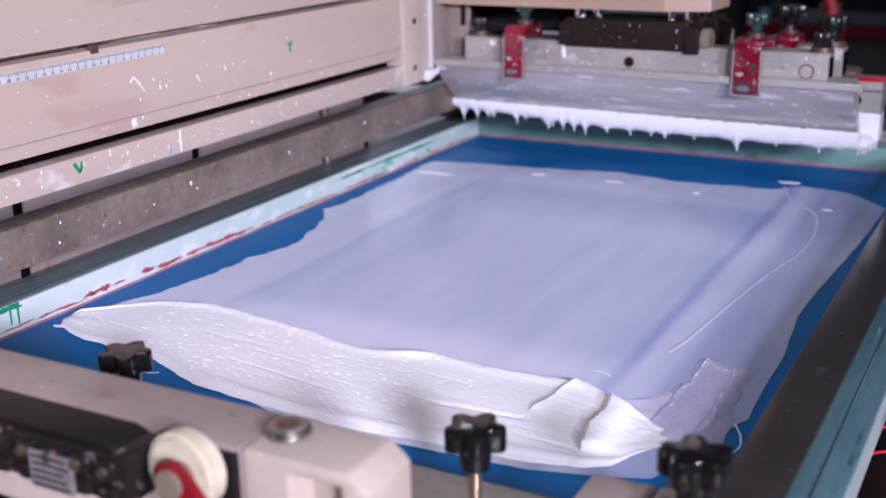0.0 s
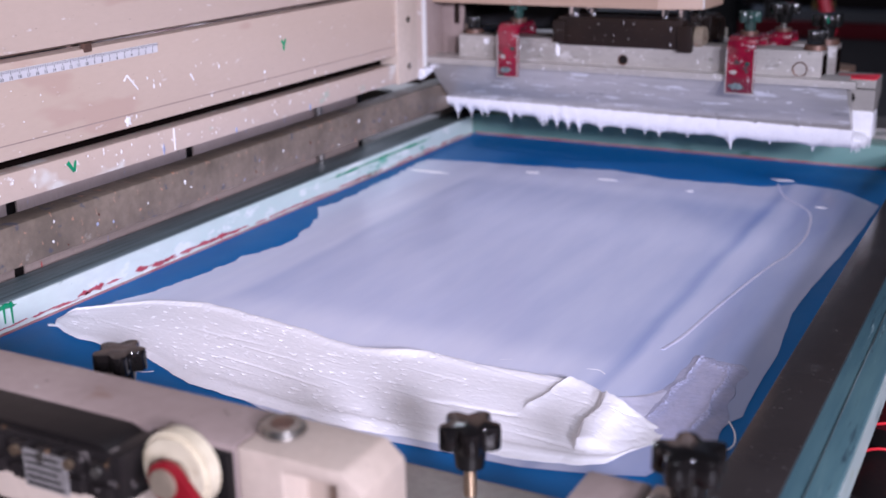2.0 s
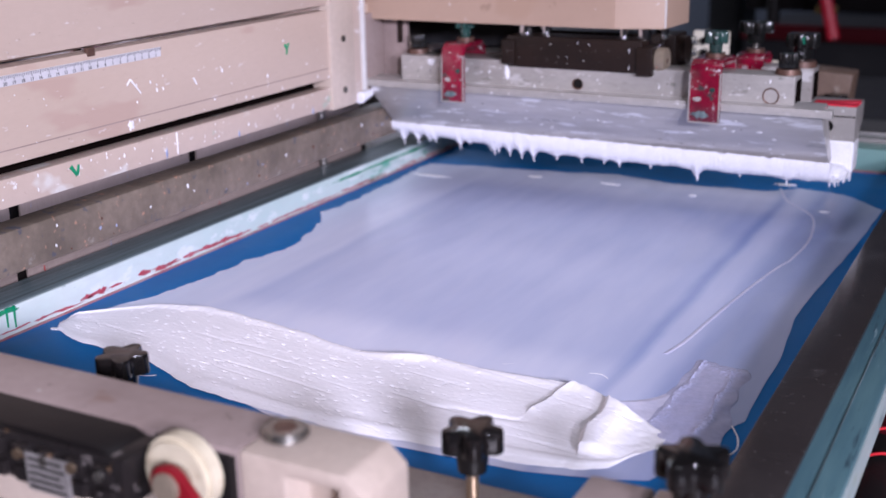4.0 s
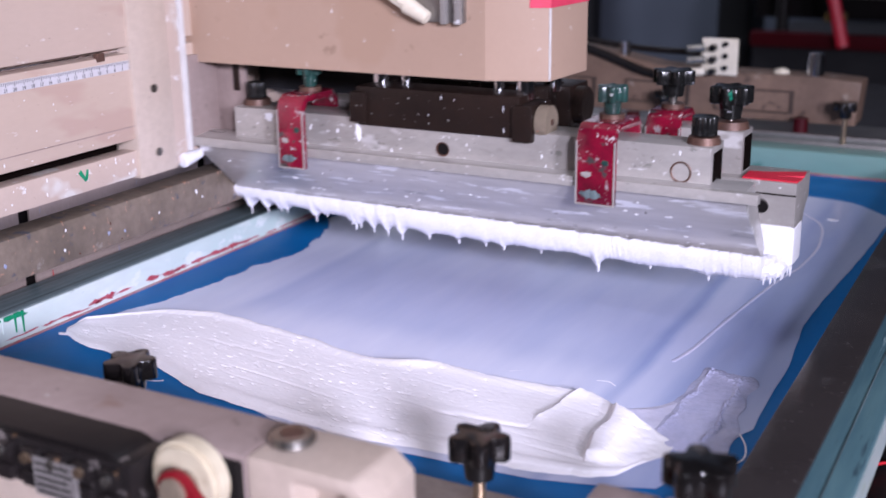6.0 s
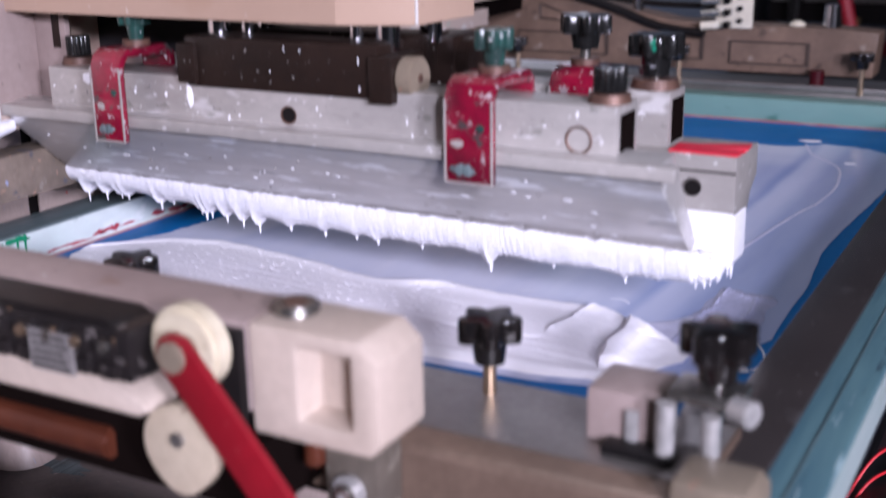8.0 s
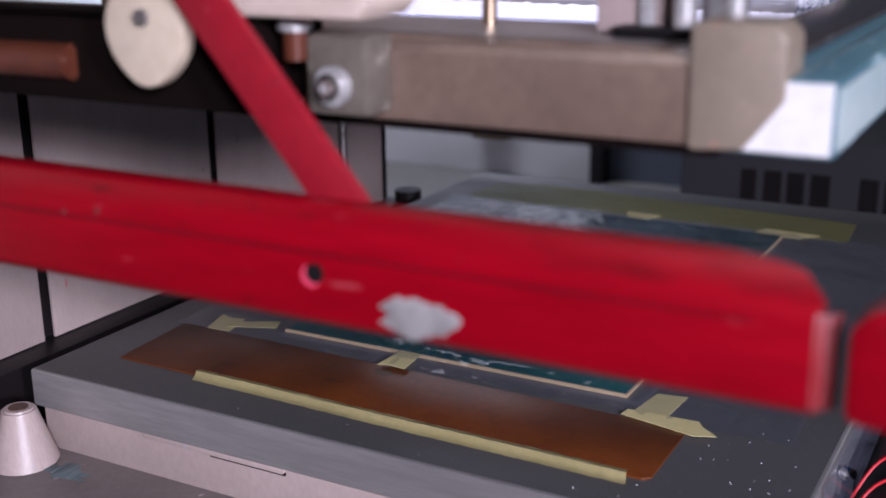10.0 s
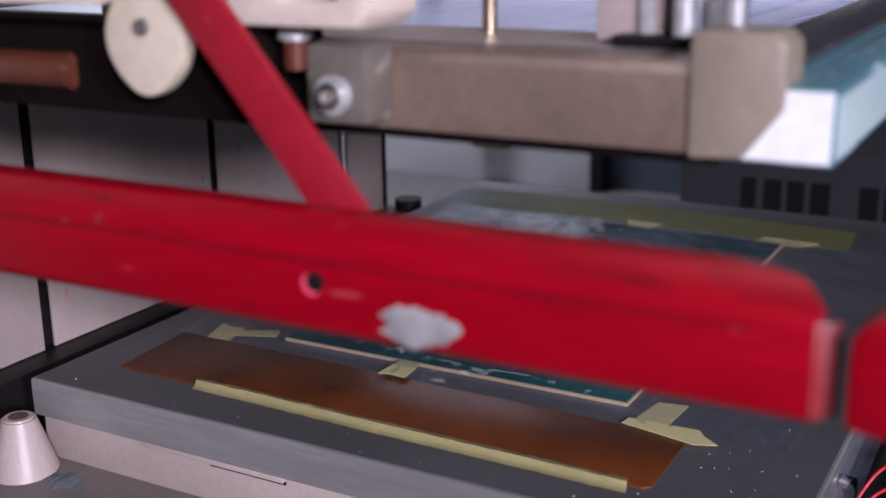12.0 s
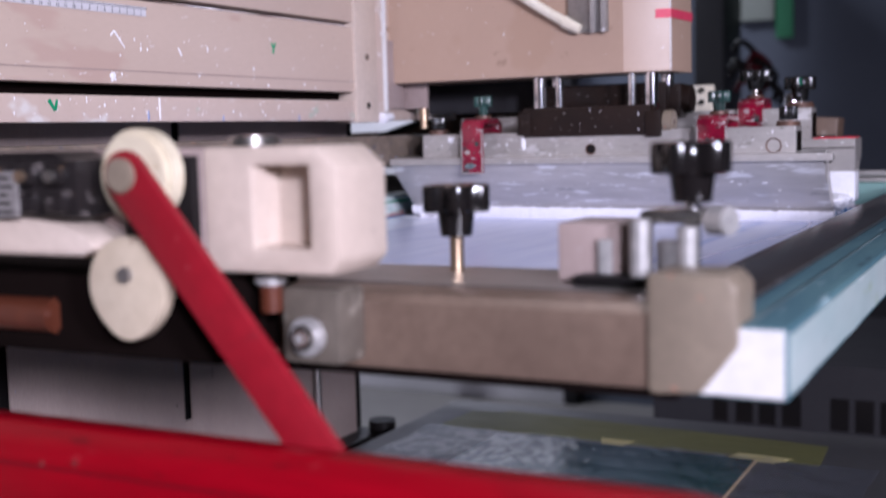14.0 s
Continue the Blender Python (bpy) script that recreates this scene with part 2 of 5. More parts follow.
M_PLATENEDGE = material("brushed_platen_edge", (0.40, 0.385, 0.37), (0.24, 0.23, 0.222), 0.38, 0.5, scale=8, grain=160, bump=0.05,
                        stretch=(0.2, 1, 2))
M_COPPER = material("copper_clad_board", (0.20, 0.052, 0.011), (0.075, 0.020, 0.006), 0.34, 0.1, scale=5, grain=120, bump=0.02, spec=0.3, contrast=1.2,
                    spots=[((0.05, 0.014, 0.006), 12.0, 0.12)])
M_MASK = material("yellow_masking_tape", (0.62, 0.54, 0.26), (0.56, 0.48, 0.22), 0.55, scale=30, grain=220, bump=0.06)
M_OLIVE = material("olive_masking_tape", (0.185, 0.18, 0.06), (0.145, 0.14, 0.048), 0.5, scale=14, bump=0.06, stretch=(0.4, 1, 1))
M_BOARD = material("dark_green_circuit_board", (0.003, 0.10, 0.08), (0.003, 0.05, 0.05), 0.20, scale=7, grain=240, bump=0.03,
                   spots=[((0.05, 0.45, 0.22), 190.0, 0.03)])
M_BOARDEDGE = material("tan_board_edge", (0.52, 0.40, 0.24), (0.45, 0.33, 0.20), 0.5, bump=0.0)
M_DECK = material("grey_machine_deck", (0.19, 0.158, 0.145), (0.12, 0.10, 0.092), 0.45, scale=8, grain=160, bump=0.06,
                  spots=[((0.03, 0.08, 0.09), 22.0, 0.10), ((0.42, 0.38, 0.36), 60.0, 0.03)])
M_BLACK = material("black_rubber", (0.005, 0.0045, 0.005), (0.010, 0.008, 0.008), 0.45, spec=0.22, bump=0.04)
M_SWITCH = material("black_switch_body", (0.010, 0.009, 0.009), (0.020, 0.016, 0.016), 0.3, scale=30, spec=0.3, bump=0.1,
                    spots=[((0.22, 0.19, 0.18), 50.0, 0.14), ((0.26, 0.15, 0.08), 60.0, 0.06)])
M_REDWIRE = material("red_wire", (0.60, 0.02, 0.03), (0.50, 0.02, 0.03), 0.35, bump=0.0)
M_COPPERBAR = material("orange_brown_bar", (0.15, 0.042, 0.02), (0.07, 0.02, 0.012), 0.3, 0.2, scale=14, bump=0.06)
M_GREYWORN = material("bare_grey_wear", (0.30, 0.28, 0.27), (0.17, 0.155, 0.15), 0.5, scale=90, bump=0.1)
M_BRASS = material("brass", (0.56, 0.42, 0.29), (0.44, 0.32, 0.22), 0.3, 0.9, bump=0.02)
M_WALLBLUE = material("blue_grey_wall", (0.115, 0.132, 0.178), (0.092, 0.107, 0.145), 0.6, scale=2, bump=0.04)
M_ROOM = material("dim_grey_wall", (0.16, 0.16, 0.18), (0.13, 0.13, 0.15), 0.7, scale=2, bump=0.04)
M_RUST = material("rusty_washer", (0.16, 0.085, 0.06), (0.09, 0.05, 0.04), 0.5, 0.4, scale=60, bump=0.1)
M_WALLWHITE = material("pale_wall", (0.86, 0.84, 0.88), (0.78, 0.76, 0.81), 0.6, scale=2, bump=0.04)
M_FLOOR = material("grey_concrete_floor", (0.16, 0.15, 0.15), (0.22, 0.21, 0.20), 0.5, scale=2, grain=40, bump=0.1)
M_DARKPANEL = material("dark_machine_panel", (0.020, 0.020, 0.023), (0.030, 0.029, 0.032), 0.5, scale=4, spec=0.15, bump=0.05)
M_DARKRED = material("dark_red_paint", (0.07, 0.004, 0.008), (0.045, 0.003, 0.006), 0.4, spec=0.22, bump=0.03)
M_BLUE = material("blue_paint", (0.03, 0.16, 0.42), (0.03, 0.12, 0.34), 0.4, bump=0.03)
M_GREENSIGN = material("green_paint", (0.05, 0.28, 0.14), (0.04, 0.22, 0.11), 0.5, bump=0.02)
M_PAPER = material("white_paper", (0.34, 0.36, 0.34), (0.28, 0.31, 0.28), 0.6, bump=0.02)
M_YELLOW = material("yellow_paint", (0.20, 0.13, 0.03), (0.14, 0.09, 0.03), 0.5, bump=0.02)
M_KHAKI = material("worn_khaki_metal", (0.28, 0.225, 0.165), (0.20, 0.16, 0.12), 0.45, 0.15, scale=16, grain=180, bump=0.06,
                   spots=[((0.42, 0.18, 0.12), 50.0, 0.04)])
M_REARARM = material("brown_beige_paint", (0.22, 0.14, 0.10), (0.13, 0.082, 0.06), 0.5, scale=12, grain=120, bump=0.06, contrast=1.3,
                     spots=[((0.30, 0.24, 0.20), 26.0, 0.08), ((0.05, 0.032, 0.025), 20.0, 0.12)])
M_BEAM = material("bronze_grey_beam", (0.24, 0.168, 0.125), (0.12, 0.082, 0.062), 0.32, 0.3, scale=5, grain=160, bump=0.06)
M_GRIME = material("grimy_chrome", (0.45, 0.43, 0.40), (0.20, 0.18, 0.16), 0.25, 0.9, scale=40, bump=0.08)


def ink_film_material():
    """Thin lavender ink on blue mesh: thick where the stroke left it, thin along the stroke edges."""
    m = bpy.data.materials.new("thin_ink_film")
    m.use_nodes = True
    nt = m.node_tree
    N, L = nt.nodes.new, nt.links.new
    bsdf = nt.nodes["Principled BSDF"]
    co = N("ShaderNodeTexCoord")
    sep = N("ShaderNodeSeparateXYZ")
    L(co.outputs["Object"], sep.inputs[0])
    mp = N("ShaderNodeMapping")
    mp.inputs["Scale"].default_value = (4.0, 0.7, 1)
    L(co.outputs["Object"], mp.inputs[0])
    n1, n2 = N("ShaderNodeTexNoise"), N("ShaderNodeTexNoise")
    n1.inputs["Scale"].default_value, n1.inputs["Detail"].default_value = 9, 3
    n2.inputs["Scale"].default_value, n2.inputs["Detail"].default_value = 6, 4
    L(mp.outputs[0], n1.inputs["Vector"])
    L(co.outputs["Object"], n2.inputs["Vector"])
    wob = N("ShaderNodeMath")
    wob.operation = "MULTIPLY_ADD"
    L(n2.outputs["Fac"], wob.inputs[0])
    wob.inputs[1].default_value = 0.016
    L(sep.outputs["X"], wob.inputs[2])
    ramp = N("ShaderNodeValToRGB")
    L(wob.outputs[0], ramp.inputs[0])
    cr = ramp.color_ramp
    stops = [(0.0, 0.80), (0.46, 0.80), (0.490, 0.70), (0.502, 0.42), (0.512, 0.66), (0.530, 0.62), (0.546, 0.42), (0.565, 0.46),
             (0.585, 0.40), (0.605, 0.50), (0.630, 0.52)]
    while len(cr.elements) < len(stops):
        cr.elements.new(0.5)
    for e, (p, v) in zip(cr.elements, stops):
        e.position, e.color = p, (v, v, v, 1)
    add = N("ShaderNodeMath")
    add.operation = "MULTIPLY_ADD"
    L(n1.outputs["Fac"], add.inputs[0])
    add.inputs[1].default_value = 0.24
    L(ramp.outputs[0], add.inputs[2])
    sub = N("ShaderNodeMath")
    sub.operation = "SUBTRACT"
    L(add.outputs[0], sub.inputs[0])
    sub.inputs[1].default_value = 0.09
    def step(value, lo, hi):
        n = N("ShaderNodeMapRange")
        n.interpolation_type = "SMOOTHSTEP"
        n.inputs["From Min"].default_value, n.inputs["From Max"].default_value = lo, hi
        L(value, n.inputs["Value"])
        return n.outputs["Result"]

    def times(a, b):
        n = N("ShaderNodeMath")
        n.operation = "MULTIPLY"
        for k, v in enumerate((a, b)):
            if isinstance(v, float):
                n.inputs[k].default_value = v
            else:
                L(v, n.inputs[k])
        return n.outputs[0]
    window = times(times(step(wob.outputs[0], 0.080, 0.096), step(wob.outputs[0], 0.515, 0.490)),
                   times(step(sep.outputs["Y"], 0.16, 0.22), step(sep.outputs["Y"], 0.76, 0.70)))
    less = N("ShaderNodeMath")
    less.operation = "SUBTRACT"
    L(sub.outputs[0], less.inputs[0])
    # cast shade put into the film colour, darker towards the far corner
    slope = N("ShaderNodeMath")
    slope.operation = "MULTIPLY_ADD"
    L(sep.outputs["X"], slope.inputs[0])
    slope.inputs[1].default_value = 1.12
    L(sep.outputs["Y"], slope.inputs[2])
    corner_shade = times(times(step(slope.outputs[0], 1.09, 1.16), step(wob.outputs[0], 0.525, 0.505)), step(sep.outputs["Y"], 0.81, 0.77))
    both = N("ShaderNodeMath")
    both.operation = "ADD"
    L(times(window, 0.17), both.inputs[0])
    L(times(corner_shade, 0.10), both.inputs[1])
    L(both.outputs[0], less.inputs[1])
    mix = N("ShaderNodeMix")
    mix.data_type = "RGBA"
    L(less.outputs[0], mix.inputs["Factor"])
    mix.inputs[6].default_value, mix.inputs[7].default_value = (0.020, 0.13, 0.47, 1), (0.83, 0.84, 0.985, 1)
    L(mix.outputs[2], bsdf.inputs["Base Color"])
    bsdf.inputs["Roughness"].default_value = 0.24
    b = N("ShaderNodeBump")
    b.inputs["Strength"].default_value, b.inputs["Distance"].default_value = 0.05, 0.002
    L(n1.outputs["Fac"], b.inputs["Height"])
    L(b.outputs["Normal"], bsdf.inputs["Normal"])
    return m


M_FILM = ink_film_material()


# ---------------------------------------------------------------- mesh helpers
def finish(bm, bevel=0.0, seg=2):
    if bevel:
        bmesh.ops.bevel(bm, geom=[e for e in bm.edges if e.is_manifold and e.calc_face_angle(0) > 0.5], offset=bevel, segments=seg,
                        affect="EDGES", profile=0.6, clamp_overlap=True)
    return bm


def block(x0, x1, y0, y1, z0, z1, bevel=0.0, seg=2, bm=None):
    bm2 = bmesh.new()
    bmesh.ops.create_cube(bm2, size=1, matrix=Matrix.Translation(((x0 + x1) / 2, (y0 + y1) / 2, (z0 + z1) / 2))
                          @ Matrix.Diagonal((x1 - x0, y1 - y0, z1 - z0, 1)))
    finish(bm2, bevel, seg)
    return join(bm, bm2)


def join(bm, other):
    if bm is None:
        return other
    me = bpy.data.meshes.new("tmp")
    other.to_mesh(me)
    other.free()
    bm.from_mesh(me)
    bpy.data.meshes.remove(me)
    return bm


def rod(p, q, r, r2=None, seg=20, bevel=0.0, bm=None):
    p, q = Vector(p), Vector(q)
    d = q - p
    bm2 = bmesh.new()
    bmesh.ops.create_cone(bm2, cap_ends=True, segments=seg, radius1=r, radius2=r if r2 is None else r2, depth=d.length,
                          matrix=Matrix.Translation((p + q) / 2) @ d.to_track_quat("Z", "Y").to_matrix().to_4x4())
    if bevel:
        bmesh.ops.bevel(bm2, geom=[e for e in bm2.edges if e.calc_face_angle(0) > 0.9], offset=bevel, segments=2, affect="EDGES")
    return join(bm, bm2)


def extrude_outline(points, axis, a, b, bevel=0.0, bm=None):
    """A prism: outline points in the two other axes (x y, y z or x z), from a to b along axis."""
    bm2 = bmesh.new()

    def put(p, v):
        return {"x": (v, p[0], p[1]), "y": (p[0], v, p[1]), "z": (p[0], p[1], v)}[axis]
    lo = [bm2.verts.new(put(p, a)) for p in points]
    hi = [bm2.verts.new(put(p, b)) for p in points]
    n = len(points)
    bm2.faces.new(lo)
    bm2.faces.new(hi[::-1])
    for i in range(n):
        bm2.faces.new((lo[i], hi[i], hi[(i + 1) % n], lo[(i + 1) % n]))
    bmesh.ops.recalc_face_normals(bm2, faces=bm2.faces)
    finish(bm2, bevel)
    return join(bm, bm2)


def tube(points, r, seg=8, bm=None):
    """A bent round cable through the points."""
    pts = [Vector(p) for p in points]
    fine = []
    for i in range(len(pts) - 1):
        p0, p1, p2, p3 = pts[max(i - 1, 0)], pts[i], pts[i + 1], pts[min(i + 2, len(pts) - 1)]
        for k in range(6):
            t = k / 6
            fine.append(0.5 * ((2 * p1) + (p2 - p0) * t + (2 * p0 - 5 * p1 + 4 * p2 - p3) * t * t + (3 * p1 - p0 - 3 * p2 + p3) * t ** 3))
    fine.append(pts[-1])
    bm2 = bmesh.new()
    rings = []
    for i, p in enumerate(fine):
        d = (fine[min(i + 1, len(fine) - 1)] - fine[max(i - 1, 0)]).normalized()
        q = d.to_track_quat("Z", "Y")
        rings.append([bm2.verts.new(p + q @ Vector((r * math.cos(2 * math.pi * k / seg), r * math.sin(2 * math.pi * k / seg), 0)))
                      for k in range(seg)])
    for a, b in zip(rings, rings[1:]):
        for k in range(seg):
            bm2.faces.new((a[k], a[(k + 1) % seg], b[(k + 1) % seg], b[k]))
    bm2.faces.new(rings[0][::-1])
    bm2.faces.new(rings[-1])
    return join(bm, bm2)


def part(name, bm, mat, parent=None, label="", crease=35):
    me = bpy.data.meshes.new(name)
    bm.to_mesh(me)
    bm.free()
    me.materials.append(mat)
    big = len(me.polygons) > 6
    for p in me.polygons:
        p.use_smooth = big
    if big:
        me.set_sharp_from_angle(angle=radians(crease))
    ob = new(name, me)
    if parent:
        ob.parent = parent
    return tagged(ob, label)


def thing(name, label, category, group="", kind=""):
    ob = new(name)
    ob.empty_display_size = 0.05
    return tagged(ob, label, category, group, kind)


def blob(outline, z, thick, mat, name, parent, label="", axis="z"):
    """A small splash: a flat irregular drop with a domed middle."""
    bm = bmesh.new()
    n = len(outline)
    c = (sum(p[0] for p in outline) / n, sum(p[1] for p in outline) / n)

    def put(u, v, w):
        return {"z": (u, v, w), "x": (w, u, v), "y": (u, w, v)}[axis]
    outer = [bm.verts.new(put(p[0], p[1], z)) for p in outline]
    inner = [bm.verts.new(put(c[0] + (p[0] - c[0]) * 0.8, c[1] + (p[1] - c[1]) * 0.8, z + thick)) for p in outline]
    for i in range(n):
        bm.faces.new((outer[i], outer[(i + 1) % n], inner[(i + 1) % n], inner[i]))
    bm.faces.new(inner)
    bmesh.ops.recalc_face_normals(bm, faces=bm.faces)
    return part(name, bm, mat, parent, label)


def ragged(cx, cy, rx, ry, n=14, rough=0.35, seed=0):
    rnd = random.Random(seed)
    return [(cx + rx * (1 + rnd.uniform(-rough, rough)) * math.cos(2 * math.pi * i / n),
             cy + ry * (1 + rnd.uniform(-rough, rough)) * math.sin(2 * math.pi * i / n)) for i in range(n)]


def star_knob(parent, x, y, z, r, h, mat, stem_to, stem_mat, lobes=5, name="knob", stem_r=0.004, turn=0.0):
    """A lobed grip on a collar and a threaded stem; z is the middle of the grip."""
    pts = []
    for i in range(lobes * 8):
        a = 2 * math.pi * i / (lobes * 8) + turn
        k = 0.5 + 0.5 * math.cos(lobes * (a - turn))
        rr = r * (1 - 0.36 * (1 - k) ** 1.5)
        pts.append((x + rr * math.cos(a), y + rr * math.sin(a)))
    bm = extrude_outline(pts, "z", z - h * 0.18, z + h * 0.5, bevel=h * 0.10)
    rod((x, y, z - h * 0.75), (x, y, z - h * 0.16), r * 0.46, r * 0.55, bm=bm)
    k = part(name, bm, mat, parent)
    part("stem", rod((x, y, stem_to), (x, y, z - h * 0.7), stem_r, seg=14), stem_mat, k)
    return k


# ---------------------------------------------------------------- room
def room():
    f = part("floor", block(-5, 5, -4, 5, -1.185, -1.135), M_FLOOR)
    tagged(f, "grey concrete workshop floor", "floor", kind="structure")
    tagged(part("wall_north", block(-5, 5, 4.4, 4.5, -1.135, 2.2), M_WALLBLUE), "blue-grey painted workshop wall", "wall", kind="structure")
    # unseen walls and ceiling, kept dim grey so that they bounce little light
    tagged(part("wall_south", block(-5, 5, -4.1, -4, -1.135, 2.2), M_ROOM), "unseen workshop wall, dim grey to limit bounce light", "wall", kind="structure")
    tagged(part("wall_west", block(-5.1, -5, -4, 4.5, -1.135, 2.2), M_ROOM), "unseen workshop wall, dim grey to limit bounce light", "wall", kind="structure")
    tagged(part("wall_east", block(5, 5.1, -4, 4.5, -1.135, 2.2), M_ROOM), "unseen workshop wall, dim grey to limit bounce light", "wall", kind="structure")
    tagged(part("ceiling", block(-5.1, 5.1, -4.1, 4.5, 2.2, 2.3), M_ROOM), "unseen workshop ceiling, dim grey to limit bounce light", "ceiling", kind="structure")


room()


# ---------------------------------------------------------------- moving press head
head = thing("lifting_press", "beige lifting press head with arms, rails and red guard bar", "printing press")


def planks():
    part("upper_panel", block(-0.02, 0, -0.45, 1.065, -0.012, 0.32, 0.002), M_PLANK, head, "beige painted cover panel")
    p2 = part("middle_panel", block(-0.02, 0, -0.45, 1.065, -0.101, -0.018, 0.002), M_PLANK, head, "beige painted cover panel with a ruler strip")
    part("panel_seam", block(0, 0.0006, -0.45, 1.06, -0.0882, -0.0874), M_ARM, p2)
    p3 = part("lower_panel", block(-0.02, 0, -0.45, 0.88, -0.1375, -0.112, 0.0015), M_PLANKLOW, head, "narrow beige panel splashed with ink")
    # near-black strip behind the panels paints the shade in their gaps
    part("gap_backing", block(-0.034, -0.024, -0.45, 1.05, -0.13, 0.0), M_GAPSHADE, head)
    part("slide_track", rod((-0.012, -0.45, -0.0155), (-0.012, 1.05, -0.0155), 0.0022, seg=10), M_CHROME, head)
    part("clip", block(-0.004, 0.0012, 0.099, 0.109, -0.0215, -0.0135, 0.001), M_RUST, p2)
    scale = part("ruler", block(0, 0.0008, -0.10, 0.198, -0.0335, -0.0243), M_RULER, p2, "white centimetre scale strip")
    bm = None
    for k in range(-1, 298, 2):
        y = -0.0985 + k * 0.001
        long = 0.0042 if (k + 1) % 10 == 0 else 0.0026
        bm = block(0.0008, 0.0011, y, y + 0.0004, -0.0245 - long, -0.0245, bm=bm)
    part("tick_marks", bm, M_PRINT, scale)
    for n in range(1, 30):
        cu = bpy.data.curves.new("digits", "FONT")
        cu.body, cu.size, cu.align_x, cu.extrude = str(n), 0.0044, "CENTER", 0.0001
        ob = new("digits", cu)
        me = bpy.data.meshes.new_from_object(ob)
        bpy.data.objects.remove(ob)
        me.materials.append(M_PRINT)
        d = new("digits", me)
        d.parent = scale
        d.matrix_basis = Matrix.Translation((0.0013, 0.20 - 0.01 * n, -0.0328)) @ Matrix(((0, 0, 1, 0), (1, 0, 0, 0), (0, 1, 0, 0), (0, 0, 0, 1)))
    # ink marks
    rnd = random.Random(4)
    for (y0, z0, y1, z1, w, mt) in [(0.064, -0.117, 0.071, -0.127, 0.0022, M_GREENPAINT), (0.071, -0.127, 0.074, -0.117, 0.0018, M_GREENPAINT),
                                    (0.409, -0.048, 0.413, -0.054, 0.0018, M_GREENPAINT), (0.413, -0.054, 0.417, -0.047, 0.0018, M_GREENPAINT),
                                    (0.413, -0.054, 0.412, -0.060, 0.0018, M_GREENPAINT),
                                    (0.147, -0.055, 0.152, -0.050, 0.0010, M_WHITEPAINT), (0.152, -0.050, 0.166, -0.066, 0.0009, M_WHITEPAINT),
                                    (0.245, -0.062, 0.250, -0.070, 0.0010, M_WHITEPAINT), (0.212, -0.113, 0.212, -0.136, 0.0012, M_WHITEPAINT)]:
        d = Vector((0, y1 - y0, z1 - z0))
        n = Vector((0, -d.z, d.y)).normalized() * w
        q = [Vector((0, y0, z0)) - n, Vector((0, y1, z1)) - n * 0.7, Vector((0, y1, z1)) + n * 0.7, Vector((0, y0, z0)) + n]
        blob([(v.y, v.z) for v in q], 0.0, 0.0006, mt, "ink_mark", p3 if z1 < -0.11 else p2, axis="x")
    for k in range(110):
        y = rnd.uniform(-0.05, 0.75) if k % 3 else rnd.gauss(0.25, 0.12)
        low = rnd.random() < 0.6
        z = rnd.uniform(-0.134, -0.114) if low else -0.098 + 0.06 * rnd.random() ** 2
        if abs(z + 0.029) < 0.011:
            continue
        r = rnd.uniform(0.0003, 0.0009) * (1.5 if k % 9 == 0 else 1)
        blob(ragged(y, z, r, r * rnd.uniform(0.8, 2.6), 9, 0.35, k), 0.0, 0.0004, M_WHITEPAINT,
             "ink_fleck", p3 if low else p2, axis="x")
    blob(ragged(0.148, -0.094, 0.004, 0.0045, 24, 0.35, 99), 0.0, 0.0003, M_WHITEPAINT, "ink_fleck", p2, axis="x")
    for y, h in ((0.195, 0.012), (0.46, 0.008), (0.315, 0.007)):
        blob(ragged(y, -0.137 + h * 0.4, 0.0018, h * 0.5, 10, 0.3, int(y * 100)), 0.0, 0.0004, M_BLUEPAINT, "ink_run", p3, axis="x")
    rail = part("side_rail", block(-0.034, 0.0, -0.45, 0.88, -0.198, -0.158, 0.004), M_BROWN, head, "brown side rail stained with ink")
    for k in range(26):
        y, z = rnd.uniform(-0.05, 0.7), rnd.uniform(-0.194, -0.163)
        r = rnd.uniform(0.0006, 0.0018)
        blob(ragged(y, z, r, r * 1.3, 9, 0.4, 200 + k), 0.0, 0.0004, (M_WHITEPAINT, M_BLUEPAINT, M_COPPERBAR)[k % 3], "ink_fleck", rail, axis="x")


planks()


